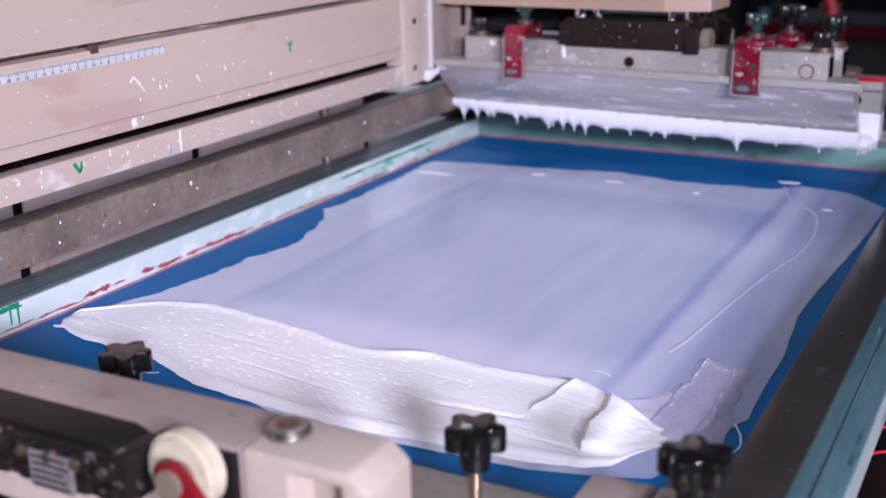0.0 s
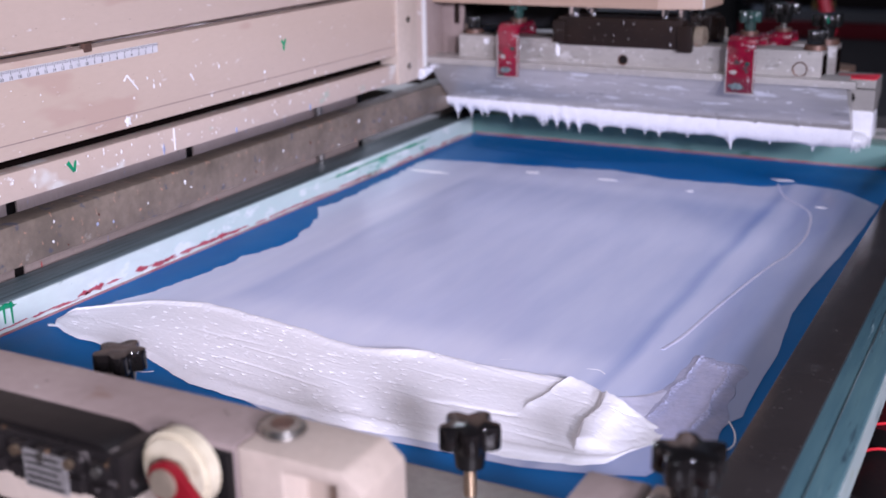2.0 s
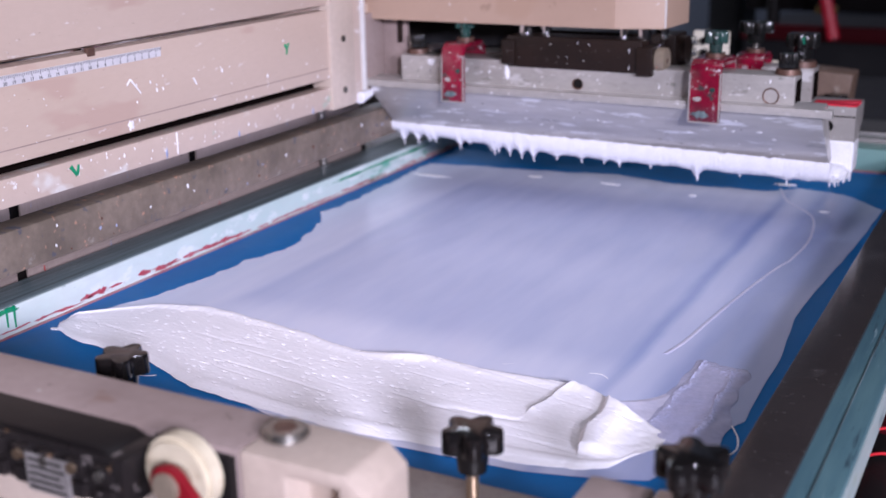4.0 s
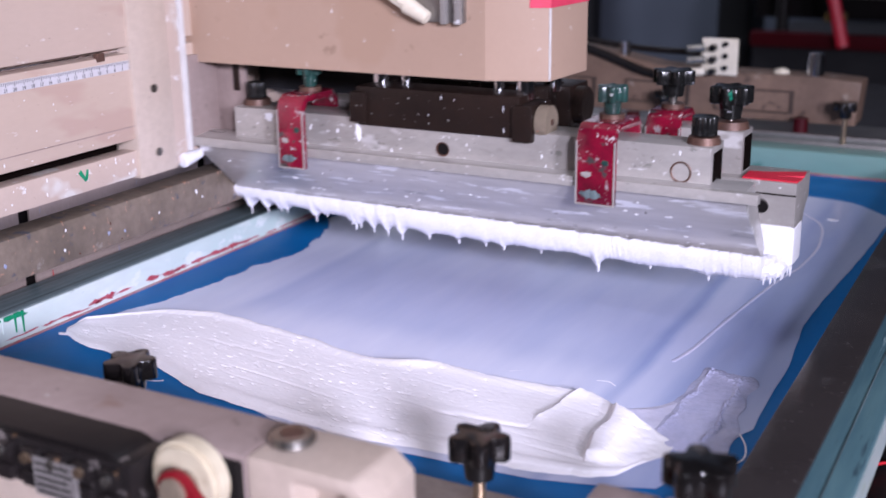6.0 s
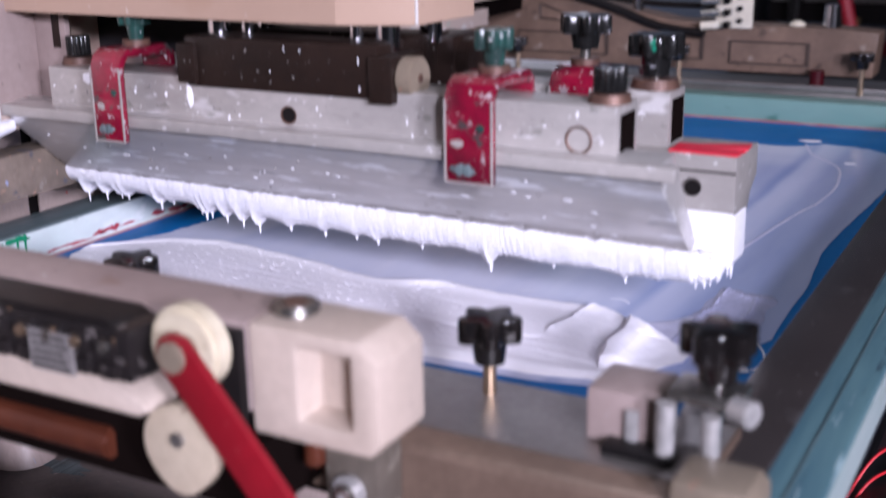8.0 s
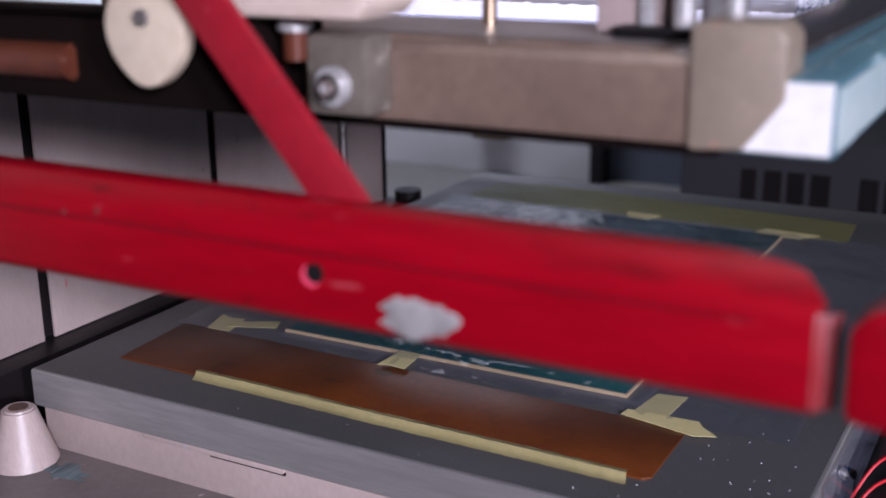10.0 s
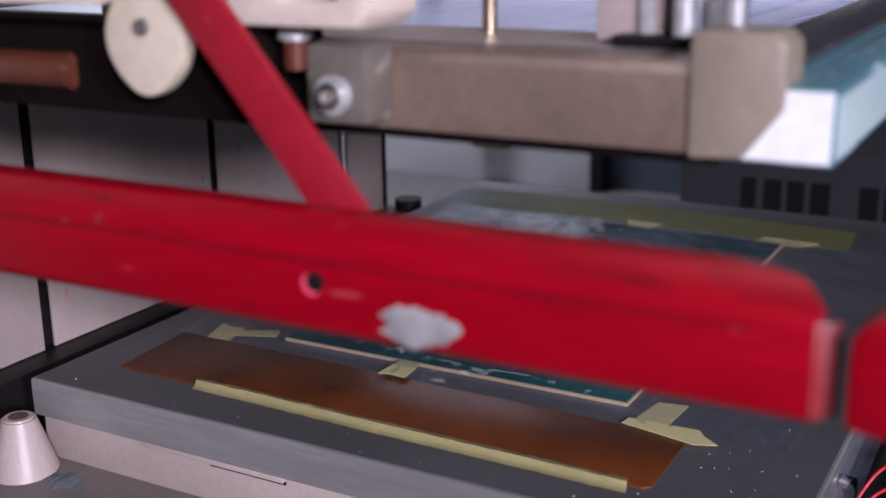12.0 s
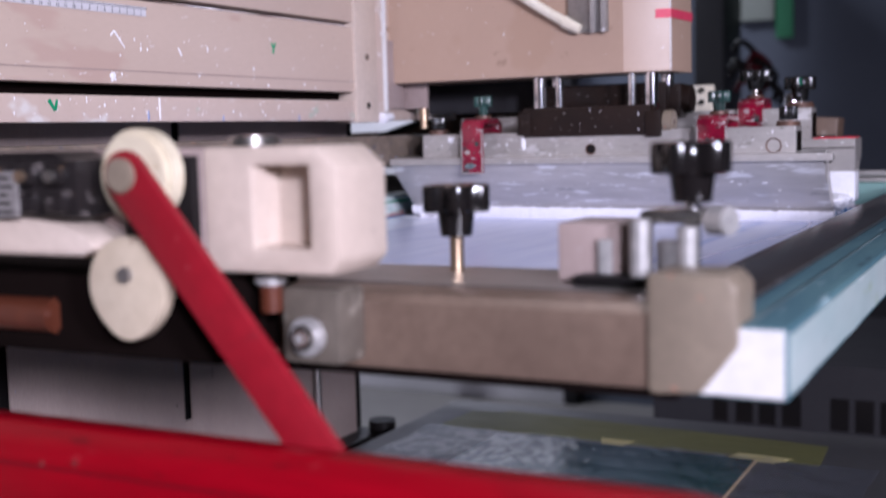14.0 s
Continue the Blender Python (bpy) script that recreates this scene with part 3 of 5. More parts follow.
def front_arm():
    # a hollow-ended arm: front face with a real window
    x0, x1, y0, y1, z0, z1 = -0.45, 0.510, -0.258, -0.212, -0.222, -0.1605
    wx0, wx1, wz0, wz1 = 0.4615, 0.4935, -0.2095, -0.1700
    bm = block(x0, wx0 - 0.03, y0, y1, z0 + 0.010, z1, 0.004)
    arm = part("front_arm", bm, M_ARM, head, "grey-beige cast front arm")
    ring = [(wx0 - 0.03, z0), (0.5 * (wx0 + wx1), z0), (x1 - 0.006, z0), (x1, z0 + 0.007), (x1, z1 - 0.010), (x1 - 0.012, z1), (0.5 * (wx0 + wx1), z1), (wx0 - 0.03, z1)]
    hole = [(wx0, wz0), (0.5 * (wx0 + wx1), wz0), (wx1, wz0), (wx1, wz0 + 0.012), (wx1, wz1 - 0.012), (wx1, wz1), (0.5 * (wx0 + wx1), wz1), (wx0, wz1)]
    end = bmesh.new()
    fo, fi = [[end.verts.new((u, y0, v)) for u, v in loop] for loop in (ring, hole)]
    bo, bi = [end.verts.new((u, y1, v)) for u, v in ring], [end.verts.new((u, y0 + 0.022, v)) for u, v in hole]
    for k in range(8):
        m = (k + 1) % 8
        end.faces.new((fo[k], fo[m], fi[m], fi[k]))
        end.faces.new((fo[k], bo[k], bo[m], fo[m]))
        end.faces.new((fi[k], fi[m], bi[m], bi[k]))
    end.faces.new(bi)
    end.faces.new(bo)
    bmesh.ops.recalc_face_normals(end, faces=end.faces)
    finish(end, 0.0035)
    e = part("arm_end", end, M_CREAM, arm, "cream arm end with a rectangular window")
    part("cap_screw", rod((0.444, -0.232, -0.1605), (0.444, -0.232, -0.1555), 0.0140, 0.0130, bevel=0.0015), M_GRIME, arm)
    part("cap_socket", rod((0.444, -0.232, -0.1556), (0.444, -0.232, -0.1550), 0.007, seg=6), M_RUST, arm)
    sw = block(0.25, 0.380, -0.290, -0.258, -0.1935, -0.164, 0.003)
    for k in range(6):
        block(0.262 + 0.020 * k, 0.274 + 0.020 * k, -0.295, -0.289, -0.177, -0.168, 0.002, bm=sw)
        block(0.262 + 0.020 * k, 0.274 + 0.020 * k, -0.295, -0.289, -0.191, -0.182, 0.002, bm=sw)
    s = part("limit_switch", sw, M_SWITCH, head, "black limit switch block with grimy terminals")
    for k in range(6):
        part("terminal_screw", rod((0.268 + 0.020 * k, -0.2975, -0.1725), (0.268 + 0.020 * k, -0.295, -0.1725), 0.003, seg=12), M_GRIME if k % 2 else M_BRASS, s)
    part("switch_cover", extrude_outline([(0.245, -0.165), (0.372, -0.165), (0.362, -0.1605), (0.25, -0.1605)], "y", -0.288, -0.259, 0.001), M_BLACK, s)
    part("white_plug", rod((0.272, -0.292, -0.170), (0.256, -0.292, -0.170), 0.008, bevel=0.001), M_WHITEPLASTIC, s)
    lab = part("switch_label", block(0.314, 0.346, -0.2962, -0.2950, -0.1925, -0.1700), M_GREYWORN, s, "worn grey rating label")
    for k in range(5):
        part("label_bar", block(0.314 + 0.002, 0.346 - 0.003 - 0.002 * (k % 3), -0.2966, -0.2962, -0.1908 + 0.0042 * k, -0.1892 + 0.0042 * k), M_BLACK, lab)
    # curved cream cover below the switch
    part("lower_cover", extrude_outline([(0.0, -0.1937), (0.34, -0.1937), (0.366, -0.1968), (0.383, -0.2040), (0.387, -0.2085), (0.380, -0.2120), (0.0, -0.2135)], "y", -0.288, -0.259, 0.002),
         M_CREAM, arm, "cream cover strip under the switch")
    part("dark_bracket", block(0.386, 0.430, -0.264, -0.258, -0.222, -0.164, 0.001), M_BLACK, arm)
    # beam coloured near-black for the shade under the arm
    part("lower_beam", block(-0.45, 0.44, -0.262, -0.19, -0.268, -0.226, 0.002), M_GAPSHADE, head, "dark lower beam")
    part("copper_bar", rod((-0.2, -0.262, -0.248), (0.335, -0.262, -0.248), 0.0095, bevel=0.002), M_COPPERBAR, head, "orange-brown round bar")
    up = rod((0.4050, -0.278, -0.1735), (0.4050, -0.264, -0.1735), 0.0232, seg=40, bevel=0.003)
    r1 = part("upper_roller", up, M_ROLLER, head, "ivory plastic roller")
    drop = []
    for k in range(48):
        a = 2 * math.pi * k / 48
        rr = 0.0240 * (1 + 0.14 * max(0.0, -math.sin(a)) ** 7)
        drop.append((0.402 + rr * math.cos(a), -0.2268 + rr * math.sin(a)))
    r2 = part("lower_roller", extrude_outline(drop, "y", -0.284, -0.2745, 0.0015), M_ROLLERGREY, head, "stained ivory pear-shaped cam disc")
    part("roller_screw", rod((0.4035, -0.287, -0.2212), (0.4035, -0.284, -0.2212), 0.004, seg=14), M_STEEL, r2)
    # red link from the roller down to the guard bar
    p, q = Vector((0.4090, -0.1725)), Vector((0.5190, -0.3044))
    d = (q - p).normalized()
    n = Vector((-d.y, d.x))
    w = 0.0120
    arc = [p + (-d * math.cos(a) + n * math.sin(a)) * w for a in [radians(-90 + 18 * k) for k in range(11)]]
    pts = arc + [q + n * w, q - n * w]
    link = part("red_link", extrude_outline([(v.x, v.y) for v in pts], "y", -0.2895, -0.2845, 0.0012), M_LINK, head, "dull red painted link arm")
    part("pivot_pin", rod((0.4086, -0.2925, -0.1725), (0.4086, -0.278, -0.1725), 0.0085, bevel=0.001), M_KHAKI, link)
    # guard bar
    z0, z1 = -0.3470, -0.2950
    yf, yb = -0.312, -0.286
    sec = [(yf + 0.004, z0), (yf, z0 + 0.004), (yf, z1 - 0.0145), (yf + 0.003, z1 - 0.0095), (yf + 0.012, z1 - 0.001), (yf + 0.016, z1), (yb, z1), (yb, z0)]
    gb = extrude_outline(sec, "x", -0.45, 0.729)
    for v in gb.verts:
        if v.co.x > 0.7:
            v.co.x -= max(0.0, v.co.y + 0.306) / 0.020 * 0.043 + max(0.0, -0.306 - v.co.y) * 1.1
    finish(gb, 0.0022)
    g = part("guard_bar", gb, M_RED, head, "red enamelled guard bar")
    part("face_groove", block(-0.45, 0.70, -0.3124, -0.3118, z1 - 0.0190, z1 - 0.0182), M_DARKRED, g)
    # pale sliver paints the light caught by the bar's rounded corner
    part("worn_end", extrude_outline([(0.7218, -0.3122), (0.7300, -0.3052), (0.7286, -0.3040), (0.7206, -0.3110)], "z", z0 + 0.003, z1 - 0.0135, 0.0006), M_WORNLITRED, g, "pale bar end with corner light in its colour")
    # black disc for the hole's dark inside, offset pink disc for its lit edge
    part("bar_hole", rod((0.5145, -0.3130, -0.3225), (0.5145, -0.3115, -0.3225), 0.0044), M_BLACK, g)
    part("bar_hole_rim", rod((0.5124, -0.3126, -0.3240), (0.5124, -0.3112, -0.3240), 0.0050), M_PINKTAPE_LITRIM, g)
    blob(ragged(0.565, -0.3350, 0.0185, 0.0088, 26, 0.20, 5), -0.312, -0.0006, M_GREYWORN, "worn_patch", g, axis="y")
    blob(ragged(0.390, -0.3095, 0.0022, 0.0016, 10, 0.3, 6), -0.312, -0.0005, M_WORNLITRED, "worn_patch", g, axis="y")
    blob(ragged(0.368, -0.312, 0.0018, 0.0014, 10, 0.3, 7), -0.312, -0.0005, M_WORNLITRED, "worn_patch", g, axis="y")
    part("guard_bar_stop", extrude_outline([(0.733, -0.345), (0.80, -0.35), (0.80, -0.300), (0.741, -0.302), (0.733, -0.310)], "y", -0.316, -0.294, 0.008), M_RED, head,
         "short red bar end")


front_arm()


def front_holder():
    bm = extrude_outline([(-0.210, -0.2750), (-0.210, -0.2405), (-0.2055, -0.2362), (-0.194, -0.2345), (-0.112, -0.234), (-0.112, -0.2750)], "x", -0.40, 0.652, 0.002)
    h = part("front_holder", bm, M_BEAM, head, "dull steel screen holder beam")
    part("holder_top", block(-0.40, 0.650, -0.189, -0.115, -0.2342, -0.2334), M_STEEL, h, "dull steel top plate")
    # near-black strip under the beam, shade given as colour
    part("holder_lip", block(-0.40, 0.655, -0.209, -0.115, -0.2790, -0.2752), M_GAPSHADE, h)
    part("holder_end", extrude_outline([(0.6425, -0.2770), (0.667, -0.2755), (0.6840, -0.2530), (0.6840, -0.2270), (0.679, -0.2210), (0.6425, -0.2210)], "y", -0.2125, -0.178, 0.004), M_KHAKI, h, "worn beige end block")
    part("hinge_block", block(0.4600, 0.4945, -0.236, -0.2105, -0.2700, -0.2310, 0.004), M_HINGE, h, "dark worn khaki hinge block")
    bolt = part("hinge_bolt", rod((0.4775, -0.2435, -0.2552), (0.4775, -0.235, -0.2552), 0.0098, bevel=0.0025), M_SATIN, h)
    part("bolt_recess", rod((0.4775, -0.2441, -0.2552), (0.4775, -0.2430, -0.2552), 0.0066, seg=24), M_GRIME, bolt, "grimy recessed bolt face")
    part("bolt_stud", rod((0.4775, -0.2470, -0.2552), (0.4775, -0.2435, -0.2552), 0.0036, bevel=0.001), M_SATIN, bolt)
    part("hinge_bolt_socket", rod((0.4775, -0.2466, -0.2552), (0.4775, -0.2455, -0.2552), 0.0042, seg=6), M_RUST, h)
    part("copper_stud", rod((0.4545, -0.236, -0.2440), (0.4545, -0.236, -0.2300), 0.0060, seg=18), M_COPPERBAR, h)
    part("stud_cap", rod((0.4545, -0.236, -0.2300), (0.4545, -0.236, -0.2255), 0.0085, bevel=0.001), M_SATIN, h)
    star_knob(head, 0.233, -0.133, -0.1975, 0.0192, 0.023, M_KNOB, -0.234, M_BRASS, turn=0.4)
    star_knob(head, 0.508, -0.133, -0.1965, 0.0195, 0.023, M_KNOB, -0.234, M_BRASS, turn=0.2)
    kc = star_knob(head, 0.6465, -0.149, -0.1755, 0.0208, 0.024, M_KNOB, -0.226, M_CHROME, turn=0.7)
    clamp = block(0.581, 0.620, -0.165, -0.125, -0.2335, -0.2030, 0.003)
    c = part("clamp_block", clamp, M_ARM, head, "worn grey metal clamp block")
    part("clamp_slot", block(0.604, 0.611, -0.168, -0.164, -0.2335, -0.211, 0.001), M_SATIN, c)
    part("clamp_foot", block(0.594, 0.632, -0.178, -0.160, -0.2335, -0.228, 0.002), M_BLACK, c)
    part("clamp_screw", rod((0.627, -0.172, -0.228), (0.627, -0.172, -0.2005), 0.0052), M_SATIN, c)
    part("clamp_arm", block(0.624, 0.662, -0.165, -0.135, -0.2035, -0.1965, 0.003), M_GRIME, c)
    part("side_screw", rod((0.658, -0.160, -0.2015), (0.670, -0.166, -0.2015), 0.007, bevel=0.001), M_SATIN, c)
    part("clamp_screw", rod((0.650, -0.170, -0.226), (0.650, -0.170, -0.204), 0.005), M_SATIN, c)
    part("clamp_pillar", block(0.628, 0.640, -0.150, -0.140, -0.232, -0.213, 0.001), M_SATIN, c)
    part("side_strip", block(0.634, 0.674, -0.200, 1.06, -0.2434, -0.2390, 0.001), M_DARKSTEEL, head, "dark smudged steel side strip")


front_holder()


def far_holder():
    y = 1.08
    arm = part("rear_arm", extrude_outline([(-0.45, -0.215), (0.52, -0.215), (0.525, -0.150), (0.47, -0.146), (0.32, -0.145), (0.22, -0.141), (0.15, -0.128), (0.082, -0.114), (-0.003, -0.110), (-0.113, -0.127), (-0.20, -0.150), (-0.45, -0.155)],
                                           "y", y, y + 0.06, 0.003), M_REARARM, head, "brown-beige cast rear arm with recessed panels")
    # dark raised outlines draw the shaded edges of recesses on a flat face
    for a, b, u, v in ((-0.045, 0.115, -0.200, -0.165), (0.165, 0.27, -0.200, -0.165), (0.31, 0.43, -0.203, -0.168)):
        t = 0.0025
        fr = block(a, b, y - 0.003, y, u, u + t)
        block(a, b, y - 0.003, y, v - t, v, bm=fr)
        block(a, a + t, y - 0.003, y, u + t, v - t, bm=fr)
        block(b - t * 2, b, y - 0.003, y, u + t, v - t, bm=fr)
        part("recess_rim", fr, M_RECESSSHADE, arm)
    tri = [(-0.005, y - 0.001, -0.122), (0.088, y - 0.001, -0.152), (-0.005, y - 0.001, -0.145)]
    rim = None
    for k in range(3):
        rim = rod(tri[k], tri[(k + 1) % 3], 0.0018, seg=8, bm=rim)
    part("recess_rim", rim, M_RECESSSHADE, arm)
    part("rear_beam", block(-0.40, 0.69, 1.055, 1.20, -0.262, -0.236, 0.003), M_STEEL, head, "dull steel rear holder beam")
    part("rear_lip", block(-0.40, 0.69, 1.052, 1.064, -0.236, -0.226, 0.002), M_STEEL, head, "pale metal lip of the rear beam")
    for x in (-0.032, 0.241, 0.510):
        star_knob(head, x, 1.052, -0.184, 0.018, 0.019, M_KNOB, -0.236, M_BRASS, turn=x * 9)
    v = part("valve_block", block(0.288, 0.344, 1.072, 1.079, -0.150, -0.094, 0.003), M_WHITEPLASTIC, head, "ivory air valve block with fittings")
    for z in (-0.144, -0.126, -0.108):
        part("fitting", rod((0.296, 1.064, z), (0.270, 1.057, z - 0.002), 0.0062), M_WHITEPLASTIC if z < -0.13 else M_GRIME, v)
        part("fitting", rod((0.308, 1.060, z), (0.308, 1.073, z), 0.0055), M_KNOB, v)
        part("fitting", rod((0.326, 1.066, z + 0.006), (0.326, 1.073, z + 0.006), 0.004), M_KNOB, v)
    part("air_hose", tube([(-0.30, 1.072, -0.175), (-0.20, 1.072, -0.147), (-0.113, 1.072, -0.122), (-0.03, 1.070, -0.105), (0.05, 1.070, -0.106), (0.13, 1.070, -0.126), (0.20, 1.070, -0.150), (0.275, 1.062, -0.158)], 0.0065), M_BLACK, head, "black air hose")
    part("air_hose", tube([(0.09, 1.10, -0.108), (0.18, 1.10, -0.118), (0.285, 1.08, -0.118)], 0.005), M_BLACK, head, "black air hose")
    part("cap_screw", rod((0.155, 1.10, -0.132), (0.155, 1.10, -0.108), 0.009, bevel=0.001), M_CHROME, head)
    part("cap_screw", rod((0.455, 1.10, -0.147), (0.455, 1.10, -0.112), 0.013, 0.011, bevel=0.002), M_CHROME, head)
    part("cap_dome", rod((0.405, 1.10, -0.146), (0.405, 1.10, -0.138), 0.014, 0.008, bevel=0.002), M_WHITEPLASTIC, head)
    part("red_peg", rod((0.185, 1.062, -0.236), (0.185, 1.062, -0.214), 0.011), M_DARKRED, head)
    part("red_peg", rod((0.445, 1.066, -0.236), (0.445, 1.066, -0.205), 0.011), M_DARKRED, head)


far_holder()


# ---------------------------------------------------------------- screen and ink
screen = thing("printing_screen", "teal taped screen frame with blue stencil mesh under the head", "printing screen")


def build_screen():
    zb, zt = -0.277, -0.2455
    left = part("frame_rail", block(-0.100, -0.0525, -0.20, 1.055, zb, zt, 0.0015), M_TEALTOP, screen, "scratched dark teal frame rail")
    part("rail_tape", block(-0.0525, -0.0505, -0.148, 1.003, zb + 0.002, zt - 0.0012), M_TEAL, left, "pale teal tape with green ink smears")
    rnd = random.Random(8)
    # patchy red resist paint along the left edge
    for k in range(86):
        y = 0.01 + k * 0.0112 + rnd.uniform(-0.004, 0.004)
        if rnd.random() < (0.30 if y < 0.42 else 0.5):
            continue
        h = rnd.uniform(0.0009, 0.0024) * (1.25 if 0.1 < y < 0.38 else 0.6)
        z = zb + 0.0050 + h * 0.5 + rnd.uniform(0, 0.003) * (1.0 if y < 0.4 else 0.2)
        blob(ragged(y, z, rnd.uniform(0.006, 0.0180), h, 20, 0.55, 500 + k), -0.0505, 0.0003, M_REDLINE2, "red_resist_patch", left, axis="x")
    part("red_resist_line", block(-0.0505, -0.0475, -0.10, 1.0, zb + 0.0015, zb + 0.0032), M_REDLINE, left)
    for y in (-0.002, 0.013, 0.022):
        part("ink_drip", rod((-0.0503, y, zt - 0.001), (-0.0503, y, zt - 0.016 - 0.3 * abs(y)), 0.0014, 0.0008, seg=8), M_GREENPAINT if y > 0 else M_TEAL, left)
    blob(ragged(0.012, zt - 0.004, 0.016, 0.003, 16, 0.4, 3), -0.0505, 0.0006, M_GREENPAINT, "ink_smear", left, axis="x")
    for y in (0.62, 0.70, 0.80):
        blob(ragged(y, zt - 0.009, 0.05, 0.0018, 18, 0.5, int(y * 50)), -0.0505, 0.0005, M_GREENPAINT, "ink_smear", left, axis="x")
    far = part("frame_rail", block(-0.0525, 0.632, 1.005, 1.052, zb, zt + 0.004, 0.0015), M_TEALFAR, screen, "teal taped frame rail")
    part("red_resist_line", block(-0.045, 0.632, 1.0025, 1.005, zb + 0.0015, zb + 0.0045), M_REDLINE, far)
    right = part("frame_rail", block(0.632, 0.7045, -0.208, 1.055, zb, -0.2435, 0.003), M_TEALRIGHT, screen, "sea-green taped frame rail")
    part("end_tape", block(0.655, 0.7030, -0.2095, -0.2075, zb + 0.002, -0.2450), M_WHITE, right, "white taped rail end")
    part("edge_seam", block(0.6865, 0.6875, -0.208, 1.055, -0.2435, -0.2429), M_TEALTOP, right)
    part("side_tape", block(0.7045, 0.7055, -0.206, 1.05, zb + 0.004, -0.2470), M_TEALSIDE, right)
    part("frame_rail", block(-0.0525, 0.632, -0.165, -0.150, zb - 0.006, -0.2722, 0.0015), M_TEAL, screen, "teal taped frame rail")
    part("stencil_mesh", block(-0.0525, 0.632, -0.152, 1.005, -0.2758, -0.275), M_MESH, screen, "blue stencil mesh")


build_screen()

ink = thing("white_ink", "white ink ridge and thin lavender ink film spread on blue mesh", "ink")


def table(tab, v):
    for (a, u), (b, w) in zip(tab, tab[1:]):
        if a <= v <= b:
            return u + (w - u) * (v - a) / (b - a)
    return tab[-1][1] if v > tab[-1][0] else tab[0][1]


def sheet(bm, grid, nx, ny):
    for i in range(nx):
        for j in range(ny):
            bm.faces.new((grid[i, j], grid[i + 1, j], grid[i + 1, j + 1], grid[i, j + 1]))
    return bm


def film():
    """A thin sheet with an uneven outline, as a fine grid cut by its border."""
    left = [(-0.04, 0.32), (-0.02, 0.26), (0.0, 0.19), (0.025, 0.12), (0.036, 0.03), (0.05, -0.012), (0.07, -0.030), (0.10, -0.024), (0.171, 0.000), (0.273, 0.012), (0.31, 0.010), (0.365, 0.026), (0.395, 0.022), (0.44, 0.012),
            (0.50, -0.008), (0.527, -0.024), (0.56, -0.018), (0.674, -0.020), (0.80, -0.026), (0.85, -0.026)]
    right = [(-0.04, 0.57), (0.015, 0.592), (0.081, 0.606), (0.094, 0.611), (0.15, 0.609), (0.244, 0.608), (0.357, 0.598), (0.445, 0.600), (0.538, 0.606),
             (0.70, 0.613), (0.85, 0.617)]
    far = [(-0.03, 0.800), (0.045, 0.815), (0.14, 0.826), (0.252, 0.848), (0.341, 0.829), (0.418, 0.836), (0.47, 0.842), (0.50, 0.873), (0.56, 0.862), (0.62, 0.80)]
    near = [(-0.04, -0.030), (0.20, -0.030), (0.285, -0.026), (0.35, -0.026), (0.42, -0.022), (0.49, -0.018), (0.545, -0.004), (0.60, 0.018)]
    bm = bmesh.new()
    nx, ny = 150, 210
    grid = {}
    for j in range(ny + 1):
        for i in range(nx + 1):
            u, w = i / nx, j / ny
            y = -0.03 + w * 0.87
            a = table(left, y) + 0.005 * noise.noise((0, y * 40, 1.7)) + 0.003 * noise.noise((0, y * 120, 5.7))
            b = table(right, y) + 0.0012 * noise.noise((3, y * 24, 1.7))
            x = a + (b - a) * u
            lo, hi = table(near, x), table(far, x) + 0.004 * noise.noise((x * 30, 2, 0)) + 0.003 * noise.noise((x * 90, 4, 0))
            grid[i, j] = bm.verts.new((x, lo + (hi - lo) * w, -0.2743 + 0.00025 * noise.noise((x * 40, y * 9, 0))))
    part("ink_film", sheet(bm, grid, nx, ny), M_FILM, ink, "thin lavender ink film left by the stroke")


film()


def fold(x, y, line):
    """Signed distance to a bent line, and how far the point lies past its ends."""
    best = (9.0, 9.0)
    for (px, py), (qx, qy) in zip(line, line[1:]):
        lx, ly = qx - px, qy - py
        ln = math.hypot(lx, ly)
        t = ((x - px) * lx + (y - py) * ly) / ln / ln
        c = min(1.0, max(0.0, t))
        d = math.hypot(x - px - c * lx, y - py - c * ly)
        if d < abs(best[0]):
            side = (x - px) * ly - (y - py) * lx
            best = (math.copysign(d, side), abs(t - c) * ln)
    return best


